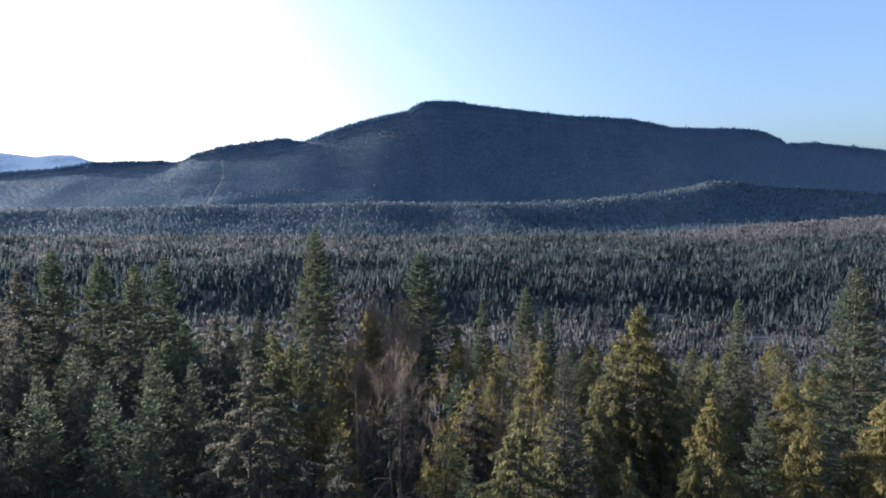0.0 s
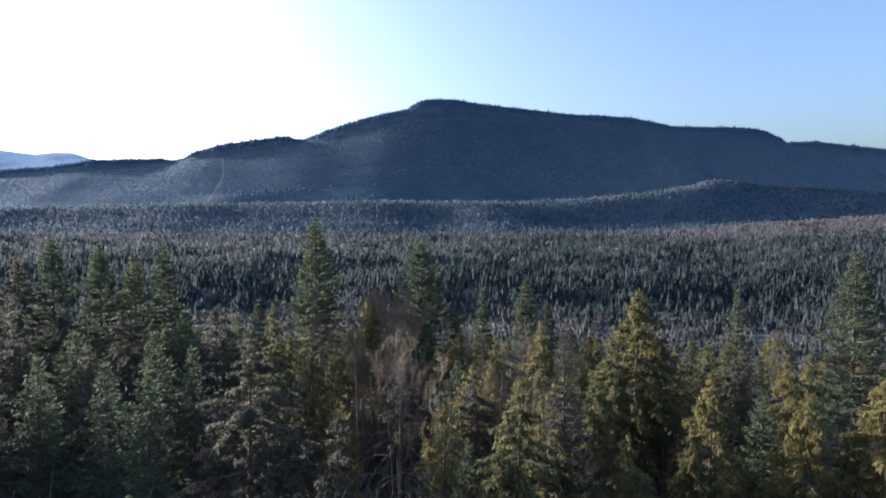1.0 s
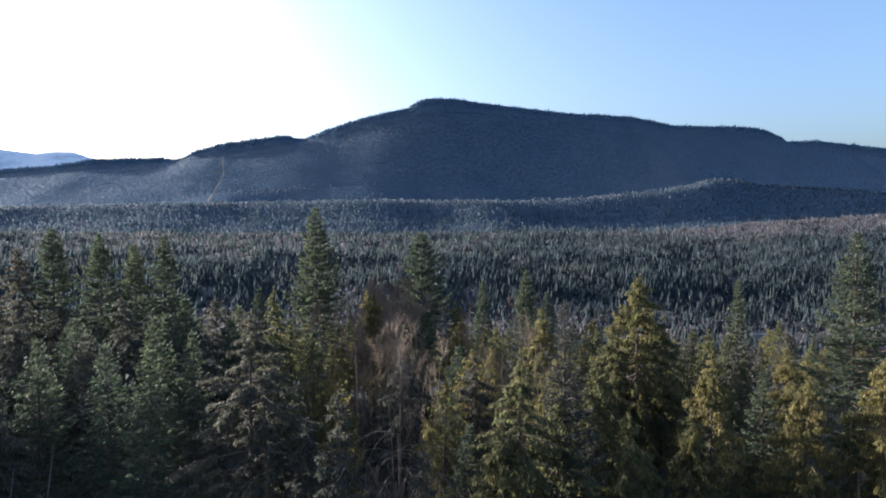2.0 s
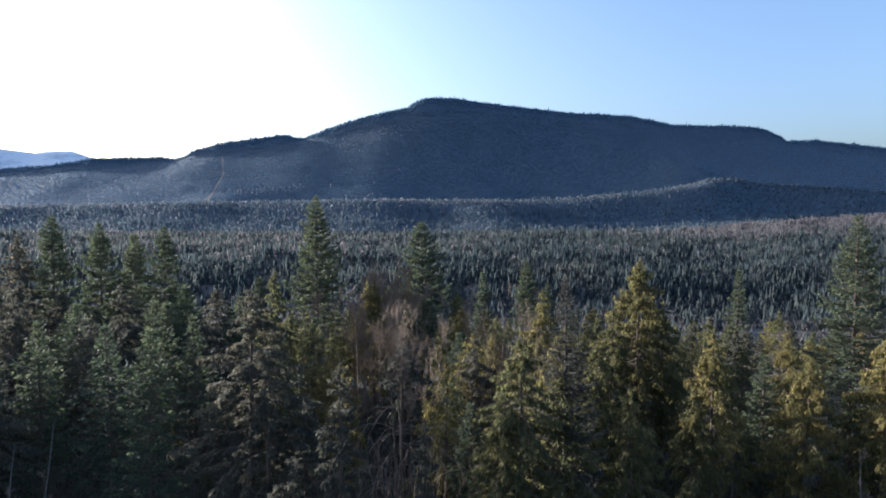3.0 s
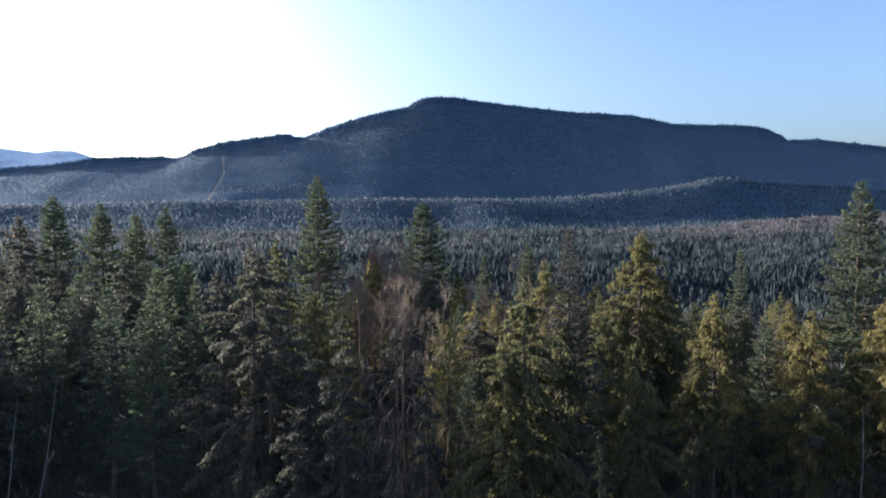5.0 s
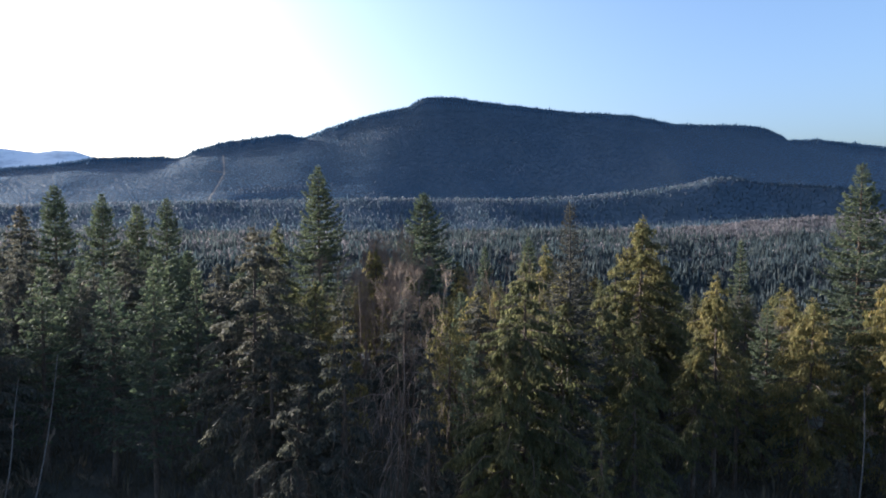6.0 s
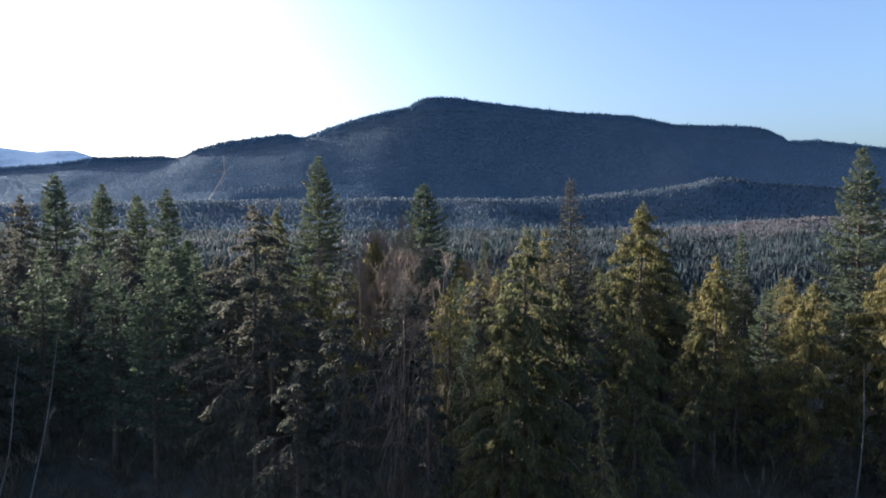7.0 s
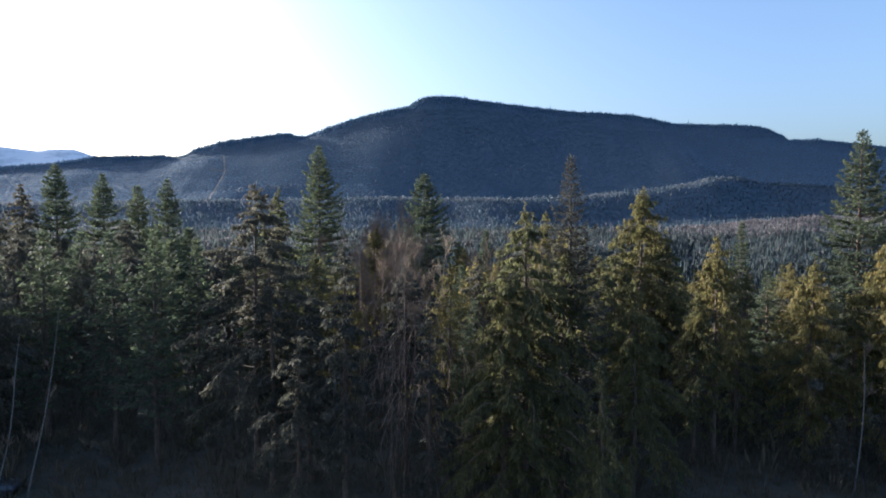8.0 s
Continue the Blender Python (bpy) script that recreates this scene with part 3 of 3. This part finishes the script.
# places where the mountain forest is thin and pale: centre and half-lengths
THIN_PATCHES = [(313, 3940, 150, 60), (60, 3690, 150, 35), (420, 3700, 260, 35), (-450, 4080, 280, 110), (-330, 3450, 180, 25), (-1100, 3600, 300, 40)]
pts, rng = scatter(12, 3290, 4320, 13.0, 0.76)
rim, rng = scatter(19, 4262, 4316, 8.0, 0.76)
pts = np.concatenate([pts, rim])
spots = np.concatenate([along(line, 6.0) for line in TRACKS])
close = np.abs(pts[:, 0] + 1410) < 120
clear = np.zeros(len(pts), bool)
clear[close] = (np.hypot(pts[close, None, 0] - spots[None, :, 0], pts[close, None, 1] - spots[None, :, 1]) < 13).any(1)
pts = pts[~clear]
mh = rng.uniform(1.7, 3.2, len(pts))
crest = pts[:, 1] > 4225
mh = np.where(crest, rng.lognormal(2.55, 0.27, len(pts)) * (1 + 0.25 * rough(pts[:, 0], pts[:, 1], 180, 35)), mh)
patch = rough(pts[:, 0], pts[:, 1], 420, 33) + 0.5 * rough(pts[:, 0], pts[:, 1], 130, 34)
open_wood = sum(np.exp(-((pts[:, 0] - a) / u) ** 2 - ((pts[:, 1] - b) / w) ** 2) for a, b, u, w in THIN_PATCHES)
bare = rng.random(len(pts)) < np.clip(open_wood * (0.38 + 0.3 * patch), 0.0, 0.6)
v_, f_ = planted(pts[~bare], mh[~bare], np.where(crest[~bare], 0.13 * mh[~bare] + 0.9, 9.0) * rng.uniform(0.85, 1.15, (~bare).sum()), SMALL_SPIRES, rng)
tagged(new("mountain_conifers", mesh_of("mountain_conifers", v_, f_, M_HILL_CONIFER_HAZED, True)), "conifer forest on the shaded mountain, distance haze put in as blue", "forest", kind="stuff")
bh = rng.uniform(11, 18, bare.sum())
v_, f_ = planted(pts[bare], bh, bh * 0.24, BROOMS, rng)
tagged(new("mountain_bare_trees", mesh_of("mountain_bare_trees", v_, f_, M_HILL_BARE_HAZED)), "pale leafless trees in patches on the mountain", "forest", kind="stuff")

pts, rng = scatter(13, 150, 720, 13.0, 0.77)
mh = rng.uniform(10, 17, len(pts))
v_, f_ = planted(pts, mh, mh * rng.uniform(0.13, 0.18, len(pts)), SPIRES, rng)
tagged(new("slope_conifers", mesh_of("slope_conifers", v_, f_, M_FAR_CONIFER_HAZED, True)), "young conifers on the slope below the bench", "forest", kind="stuff")


# ---- trees on the near bench ----
MATS = {"spruce": M_SPRUCE, "hemlock": M_HEMLOCK, "cedar": M_CEDAR, "gold": M_GOLD}
NAMES = {"spruce": "spruce_tree", "hemlock": "hemlock_tree", "cedar": "cedar_tree", "gold": "cedar_tree"}
LABELS = {"spruce": "tall dark green spruce with tiered branches", "hemlock": "grey green hemlock with drooping sprays on forest floor",
          "cedar": "olive green cedar with hanging sprays on forest floor", "gold": "golden green cedar heavy with cones on forest floor"}


def conifer_meshes(seed, h, r, look_, fine, **more):
    t, l, c = conifer(seed, h, r, look_, fine, **more)
    return (mesh_of("trunk", *t, M_BARK, True), mesh_of("branches", *l, M_BARK), mesh_of("crown", *c, MATS[look_]))


def stand_tree(look_, meshes, x, y, size=1.0, turn=0.0, label=""):
    root = new(NAMES[look_])
    root.location = (x, y, float(height(x, y)))
    root.rotation_euler = (0, 0, turn)
    root.scale = (size, size, size)
    root.empty_display_size = 0.5
    for n, me in zip(("trunk", "branchwork", "crown"), meshes):
        ob = part(n, me, root)
        if n != "trunk":
            tagged(ob, kind="stuff")
    return tagged(root, label or LABELS[look_], "tree", "trees on the bench")


# the single tall trees, kind by kind: x, y, height, crown radius, base of the crown
SPRUCES = [
    (-22.2, 105.0, 34.6, 5.6, 0.25), (-4.4, 110.3, 29.6, 7.2, 0.2), (41.2, 62.0, 31.2, 5.2, 0.2), (-65.5, 102.0, 30.6, 5.0, 0.2),
    (-60.8, 107.7, 29.2, 5.0, 0.2), (-52.0, 113.0, 29.8, 5.0, 0.2), (-56.0, 110.0, 27.5, 4.4, 0.2), (52.1, 108.8, 21.0, 2.2, 0.2), (17.0, 128.0, 28.6, 4.2, 0.2), (7.6, 125.0, 25.4, 3.0, 0.2), (20.8, 124.0, 22.6, 3.0, 0.2), (-30.6, 100.0, 21.8, 3.2, 0.15), (32.2, 62.0, 16.6, 2.4, 0.2),
]
CEDARS = [
    (-18.0, 63.5, 24.6, 3.0, 0.15),
    (4.7, 41.0, 23.0, 4.2, 0.14), (14.0, 47.0, 17.5, 3.4, 0.16), (3.2, 40.4, 18.6, 3.2, 0.14), (7.6, 42.4, 20.2, 3.4, 0.1),
    (19.4, 71.5, 20.4, 3.0, 0.2), (26.0, 73.5, 20.8, 3.0, 0.2), (26.4, 56.0, 13.0, 2.6, 0.3), (35.4, 53.5, 15.5, 2.8, 0.3),
    (1.8, 106.0, 18.0, 3.2, 0.15), (8.6, 35.8, 13.6, 1.2, 0.3), (34.0, 70.0, 16.4, 2.8, 0.2), (21.4, 53.4, 15.4, 2.4, 0.2), (15.0, 62.0, 18.0, 3.4, 0.15),
]
HEMLOCKS = [
    (-70.0, 100.0, 27.0, 4.2, 0.15), (-43.5, 82.0, 22.0, 4.0, 0.15),
    (-16.2, 50.0, 24.4, 4.9, 0.2), (-14.2, 47.3, 19.9, 1.6, 0.3), (27.0, 61.0, 12.0, 3.2, 0.2), 
    (-5.0, 68.0, 16.0, 3.6, 0.2), (3.0, 64.0, 17.5, 3.2, 0.15), (-11.6, 48.6, 16.0, 3.0, 0.2), (-11.0, 43.0, 13.5, 2.6, 0.2), (-7.8, 43.0, 20.4, 1.9, 0.2), (-1.7, 42.0, 16.2, 1.5, 0.2),
]
GOLDEN_CEDARS = [
    (22.8, 73.0, 25.8, 5.2, 0.12),
    (9.3, 50.0, 21.6, 3.6, 0.3), (10.2, 66.5, 22.6, 3.2, 0.2), (23.4, 54.0, 20.2, 2.5, 0.45), (37.2, 52.0, 20.6, 3.8, 0.2), (31.6, 53.6, 18.2, 3.4, 0.12),
    (-11.6, 98.0, 20.2, 3.2, 0.15), (-15.2, 119.0, 22.0, 3.0, 0.15), (2.4, 93.0, 17.6, 3.2, 0.15), (42.0, 75.0, 17.2, 2.9, 0.2),
]
TALL = [(look_, *row) for look_, rows_ in (("spruce", SPRUCES), ("hemlock", HEMLOCKS), ("cedar", CEDARS), ("gold", GOLDEN_CEDARS)) for row in rows_]
WHORLS = {"spruce": 0.86, "hemlock": 0.76, "cedar": 0.66, "gold": 0.56}      # metres between whorls
for k, (look_, x, y, h, r, base) in enumerate(TALL):
    near = y < 80
    stand_tree(look_, conifer_meshes(100 + k, h, r, look_, (0.18 if look_ == "spruce" else 0.14) if near else 0.22, base=base, gap=WHORLS[look_] * (1.0 if near else 1.1),
                                     leaf=0.36 if near else 0.46, per=4), x, y)

# a dying spruce with hardly any needles left
M_GREY_BARK = bark("dead_grey_bark", (0.036, 0.033, 0.03), (0.085, 0.078, 0.07), 9.0, (1, 1, 0.25))
t_, l_, c_ = conifer(181, 26.4, 3.2, "spruce", 0.15, base=0.2, gap=0.75, leaf=0.27, per=4, dense=0.72)
stand_tree("hemlock", (mesh_of("trunk", *t_, M_GREY_BARK, True), mesh_of("branches", *l_, M_GREY_BARK), mesh_of("crown", *c_, M_DEAD)), 8.2, 43.5, label="dying spruce with dark drooping boughs and few needles")

# fill of the bench: a few grown forms, repeated at other sizes
rng = np.random.default_rng(5)
GROWN = [("spruce", 3.0, 0.2), ("spruce", 2.6, 0.25), ("hemlock", 3.6, 0.22), ("cedar", 3.6, 0.2), ("cedar", 3.1, 0.25), ("gold", 3.2, 0.22), ("cedar", 3.9, 0.25), ("hemlock", 3.0, 0.3)]
FORMS = [(look_, conifer_meshes(300 + k, 18.0, r, look_, 0.27, base=b, gap=0.85 if look_ == "spruce" else 0.6, leaf=0.42, per=3)) for k, (look_, r, b) in enumerate(GROWN)]
BACK_FORMS = [(look_, conifer_meshes(330 + k, 18.0, r, look_, 0.42, base=b + 0.1, gap=1.0 if look_ == "spruce" else 0.75, leaf=0.62, per=3)) for k, (look_, r, b) in enumerate(GROWN)]
YOUNG = [("hemlock", conifer_meshes(350, 6.0, 1.5, "hemlock", 0.25, base=0.06, gap=0.4, leaf=0.34, per=2)),
         ("cedar", conifer_meshes(351, 5.0, 1.3, "cedar", 0.25, base=0.05, gap=0.4, leaf=0.36, per=2))]
taken = [(row[1], row[2]) for row in TALL] + [(8.2, 43.5)]
made = 0
for k in range(9000):
    if made >= 260:
        break
    y = rng.uniform(44, 140)
    # runs on past the view's left edge; the unseen trees there cast shade
    x = rng.uniform(-0.8 * y - 35, 0.8 * y + 12)
    if x < -0.42 * y and y < 52:
        continue
    if -0.17 < x / y < -0.01 and y < 92:
        continue
    if any(y < b + 4 and b < 60 and abs(x / y - a / b) < 0.075 for _, a, b, *_ in TALL) or (-0.46 < x / y < -0.22 and y < 66):
        continue
    if any((x - a) ** 2 + (y - b) ** 2 < (3.9 if y < 90 else 4.6) ** 2 for a, b in taken):
        continue
    fall = float(np.interp(x / y, [-0.5, -0.36, -0.3, 0.1, 0.3], [0.15, 0.155, 0.178, 0.182, 0.21]))
    top = 35.8 - (fall + rng.uniform(-0.01, 0.045)) * y
    h = min(max(top - float(height(x, y)), 8.0), 21.5 if x < -0.36 * y else 18.0 if x < 0.2 * y else 16.5 if y > 76 else 10.5) * rng.uniform(0.82, 1.0)
    pick = rng.choice([0, 3, 4, 5, 5, 6]) if -0.3 < x / y < 0.25 else rng.choice([0, 1, 2, 7]) if x < 0 else rng.integers(0, len(FORMS))
    look_, meshes = (FORMS if y < 78 else BACK_FORMS)[pick]
    stand_tree(look_, meshes, x, y, h / 18.0, rng.uniform(0, 6.28))
    taken.append((x, y))
    made += 1

# unseen trees left of the view, added to block low sun from the floor
for k in range(40):
    y = rng.uniform(50, 125)
    x = -0.78 * y - rng.uniform(8, 60)
    look_, meshes = BACK_FORMS[rng.integers(0, len(FORMS))]
    stand_tree(look_, meshes, x, y, rng.uniform(0.9, 1.25), rng.uniform(0, 6.28))
for k in range(70):
    y = rng.uniform(46, 95)
    x = rng.uniform(-0.8 * y - 20, 0.8 * y + 5)
    look_, meshes = YOUNG[rng.integers(0, 2)]
    stand_tree(look_, meshes, x, y, rng.uniform(0.6, 1.2), rng.uniform(0, 6.28), "young dark green conifer in the shade of taller trees")


def shrub(seed):
    """One low leafless or small-leaved bush of unit height and spread."""
    r = np.random.default_rng(seed)
    n = 22
    a, e = r.uniform(0, 6.28, n), r.uniform(0.15, 1.0, n)
    D = unit(np.stack([np.cos(a) * e, np.sin(a) * e, r.uniform(0.5, 1.4, n)], 1))
    P = np.stack([np.cos(a) * e * 0.4, np.sin(a) * e * 0.4, r.uniform(0, 0.5, n)], 1)
    return blades(P, D, r.uniform(0.25, 0.6, n), r.uniform(0.03, 0.09, n), unit(np.cross(D, r.normal(0, 1, (n, 3)))))


SHRUBS = [shrub(700 + k) for k in range(6)]
pts, rng = scatter(17, 47, 105, 2.3, 0.8)
uh = rng.uniform(1.2, 4.4, len(pts))
under, rng = scatter(18, 43, 66, 1.0, 0.8)
pts, uh = np.concatenate([pts, under]), np.concatenate([uh, rng.uniform(0.7, 2.2, len(under))])
v_, f_ = planted(pts, uh, uh * rng.uniform(0.4, 0.8, len(pts)), SHRUBS, rng)
tagged(new("undergrowth", mesh_of("undergrowth", v_, f_, M_BRUSH)), "dark tangled brush and saplings under the trees", "undergrowth", kind="stuff")


def stand_bare(seed, x, y, h, spread, label, mat=None, twigs=None, **more):
    root = new("bare_tree")
    root.location = (x, y, float(height(x, y)))
    t, l = bare_tree(seed, h, spread, **more)
    part("trunk", mesh_of("trunk", *t, mat or M_TWIG, True), root)
    tagged(part("branchwork", mesh_of("branchwork", *l, twigs or M_TWIG), root), kind="stuff")
    return tagged(root, label, "tree", "bare trees on the bench")


for k, (x, y, h, spread) in enumerate([(-9.0, 104.0, 21.8, 5.0), (-13.2, 107.0, 19.5, 4.5), (-3.4, 103.0, 18.0, 4.0), (-6.2, 105.0, 20.5, 4.5), (-11.5, 100.0, 20.0, 5.0), (-7.2, 96.0, 18.6, 4.6), (-12.5, 92.0, 17.5, 4.5), (-4.8, 100.0, 17.0, 4.0), (-8.0, 90.0, 17.0, 4.2),
                                       (8.4, 60.0, 20.5, 4.0), (5.5, 62.0, 19.0, 4.0), (-21.0, 97.0, 18.5, 3.6)]):
    stand_bare(500 + k, x, y, h, spread, "leafless red brown birch with fine upright twigs", twig=0.009 if y < 70 else 0.02, lift=1.0 if y < 70 else 1.25, limbs_n=18 if y < 70 else 20)
# a clump of many-stemmed willow
for k, (x, y, h, lean) in enumerate([(-4.6, 44.8, 19.2, 0.01), (-3.7, 44.2, 17.8, 0.02), (-2.9, 44.8, 15.4, 0.03), (-4.0, 43.6, 14.4, 0.03), (-2.3, 44.2, 13.6, 0.03)]):
    root = new("bare_tree")
    root.location = (x, y, float(height(x, y)))
    t_, l_ = willow(540 + k, h, lean, 1.3 * k)
    part("trunk", mesh_of("trunk", *t_, M_BARK, True), root)
    tagged(part("branchwork", mesh_of("branchwork", *l_, M_STEM), root), kind="stuff")
    tagged(root, "leafless brown willow with thin arching stems", "tree", "bare trees on the bench")
for k, (x, y, h, lean) in enumerate([(-33.6, 47.0, 15.5, 0.2), (-36.2, 47.0, 13.5, 0.22), (32.4, 48.4, 12.5, 0.03)]):
    stand_bare(600 + k, x, y, h, 1.3, "thin pale birch trunk with few bare twigs", M_BIRCH, lean=lean, limbs_n=3, thick=0.52, toward=0.0)
# bare birches among the conifers
BARE_FORMS = []
for k in range(5):
    t_, l_ = bare_tree(560 + k, 18.0, 3.2, twig=0.007, thick=0.7, limbs_n=14, lift=1.2)
    BARE_FORMS.append((mesh_of("trunk", *t_, M_BIRCH if k % 2 else M_TWIG, True), mesh_of("branchwork", *l_, M_TWIG)))
rng = np.random.default_rng(8)
for k in range(24):
    y = rng.uniform(62, 122) if k < 20 else rng.uniform(58, 74)
    x = rng.choice([-0.13, 0.1, -0.3, 0.22], p=[0.5, 0.25, 0.15, 0.1]) * y + rng.normal(0, 5.0) if k < 20 else rng.uniform(-0.17, 0.02) * y
    top = 35.8 - (0.182 + rng.uniform(-0.012, 0.03)) * y
    size = min(top - float(height(x, y)), 18.5) / 18.0
    root = new("bare_tree")
    root.location, root.rotation_euler, root.scale = (x, y, float(height(x, y))), (0, 0, rng.uniform(0, 6.28)), (size, size, size)
    me_t, me_b = BARE_FORMS[k % 5 if k < 20 else 2 * (k % 3)]
    part("trunk", me_t, root)
    tagged(part("branchwork", me_b, root), kind="stuff")
    tagged(root, "slender leafless birch with tan twigs among conifers", "tree", "bare trees on the bench")


# ---- a gravel bar with stranded logs on the valley floor ----
def gravel_bar(x, y, length, width):
    rng = np.random.default_rng(77)
    n, m = 40, 7
    u, w = np.meshgrid(np.linspace(-1, 1, n), np.linspace(-1, 1, m))
    px = x + u * length / 2
    py = y + w * width / 2 * np.sqrt(np.clip(1 - u ** 2, 0, 1)) + 1.5 * np.sin(u * 4)
    pz = height(px, py) + 0.1 + 1.3 * (1 - w ** 2) * np.sqrt(np.clip(1 - u ** 2, 0, 1)) + rng.normal(0, 0.08, px.shape)
    i = (np.arange(m - 1)[:, None] * n + np.arange(n - 1)[None]).ravel()
    me = mesh_of("gravel_bar", np.stack([px, py, pz], -1).reshape(-1, 3), np.stack([i, i + 1, i + n + 1, i + n], 1), M_GRAVEL, True)
    return tagged(new("gravel_bar", me), "pale grey gravel bar on the valley floor", "gravel bar", kind="structure")


M_GRAVEL = plain("pale_gravel", (0.24, 0.215, 0.19), 0.9, 0.0, 0.3, 0.8)
M_LOG = bark("weathered_log", (0.42, 0.37, 0.32), (0.62, 0.56, 0.5), 1.5, (1, 1, 1))
gravel_bar(462.0, 888.0, 36.0, 3.0)
for k, (x, y, ln, a) in enumerate([(450.0, 886.0, 16.0, 0.1), (470.0, 887.0, 20.0, -0.08)]):
    d = np.array([math.cos(a), math.sin(a), 0.0])
    p = np.array([x, y, float(height(x, y)) + 1.8])
    t_ = np.linspace(-0.5, 0.5, 6)[:, None]
    pts_ = p + d * ln * t_ + np.array([0, 0, 0.15]) * np.sin(t_ * 7)
    log = new("log", mesh_of("log", *tubes([(pts_, np.linspace(0.75, 0.4, 6))], 8), M_LOG, True))
    tagged(log, "long weathered grey log stranded on gravel", "log", "logs on the gravel bar")


# ---- a dark car parked at the forest edge ----
def ring_loft(rings):
    v = np.concatenate(rings)
    n = len(rings[0])
    f = []
    for k in range(len(rings) - 1):
        for j in range(n):
            a, b = k * n + j, k * n + (j + 1) % n
            f += [(a, b, b + n), (a, b + n, a + n)]
    for base in (0, (len(rings) - 1) * n):
        f += [(base, base + j, base + j + 1) for j in range(1, n - 1)]
    return v, np.array(f)


def section(x, half, z0, z1, tuck=0.12):
    """A rounded cross-section of the body at x."""
    h = z1 - z0
    yz = [(-half + 0.1, z0), (half - 0.1, z0), (half, z0 + 0.25 * h), (half, z0 + 0.6 * h), (half - tuck, z1 - 0.05), (half - tuck - 0.1, z1), (-half + tuck + 0.1, z1), (-half + tuck, z1 - 0.05), (-half, z0 + 0.6 * h), (-half, z0 + 0.25 * h)]
    return np.array([(x, a, b) for a, b in yz])


def parked_car(x, y, turn):
    root = new("car")
    root.location, root.rotation_euler = (x, y, float(height(x, y))), (0, 0, turn)
    body = [section(-2.2, 0.72, 0.45, 0.8), section(-2.1, 0.84, 0.32, 0.95), section(-1.2, 0.9, 0.28, 1.0), section(0.9, 0.9, 0.28, 1.0), section(1.9, 0.86, 0.3, 0.9), section(2.2, 0.72, 0.4, 0.72)]
    part("body", mesh_of("body", *ring_loft(body), M_PAINT, True), root)
    cabin = [section(-2.0, 0.7, 0.98, 1.02, 0.02), section(-1.5, 0.74, 0.96, 1.42, 0.14), section(0.2, 0.74, 0.96, 1.48, 0.14), section(1.2, 0.72, 0.94, 1.0, 0.02)]
    part("cabin", mesh_of("cabin", *ring_loft(cabin), M_GLASS, True), root, "dark tinted window glass")
    roof = [section(-1.5, 0.6, 1.425, 1.46, 0.04), section(0.15, 0.6, 1.485, 1.52, 0.04)]
    part("roof", mesh_of("roof", *ring_loft(roof), M_PAINT, True), root)
    ang = np.linspace(0, 2 * np.pi, 21)[:-1]
    for wx in (-1.35, 1.35):
        for side in (-1, 1):
            prof = [(0.2, 0.0), (0.31, 0.0), (0.33, 0.04), (0.33, 0.17), (0.31, 0.2), (0.2, 0.2)]
            rings = [np.stack([wx + q * np.cos(ang), np.full(20, side * (0.72 + o)), 0.33 + q * np.sin(ang)], 1) for q, o in prof]
            wheel = part("wheel", mesh_of("wheel", *ring_loft(rings), M_TYRE, True), root, "black rubber tyre")
            rim = [np.stack([wx + q * np.cos(ang), np.full(20, side * (0.72 + o)), 0.33 + q * np.sin(ang)], 1) for q, o in [(0.2, 0.03), (0.2, 0.18), (0.12, 0.15), (0.04, 0.17)]]
            part("rim", mesh_of("rim", *ring_loft(rim), M_RIM, True), wheel, "grey metal rim")
    return tagged(root, "dark car parked at the edge of the forest", "car")


M_PAINT = plain("dark_car_paint", (0.05, 0.055, 0.065), 0.3, 0.2, 0.15, 3.0)
M_GLASS = plain("tinted_glass", (0.03, 0.035, 0.04), 0.08, 0.0, 0.1, 2.0)
M_TYRE = plain("tyre_rubber", (0.025, 0.025, 0.025), 0.85)
M_RIM = plain("wheel_metal", (0.35, 0.35, 0.36), 0.4, 0.8)
parked_car(-37.0, 47.6, 0.15)
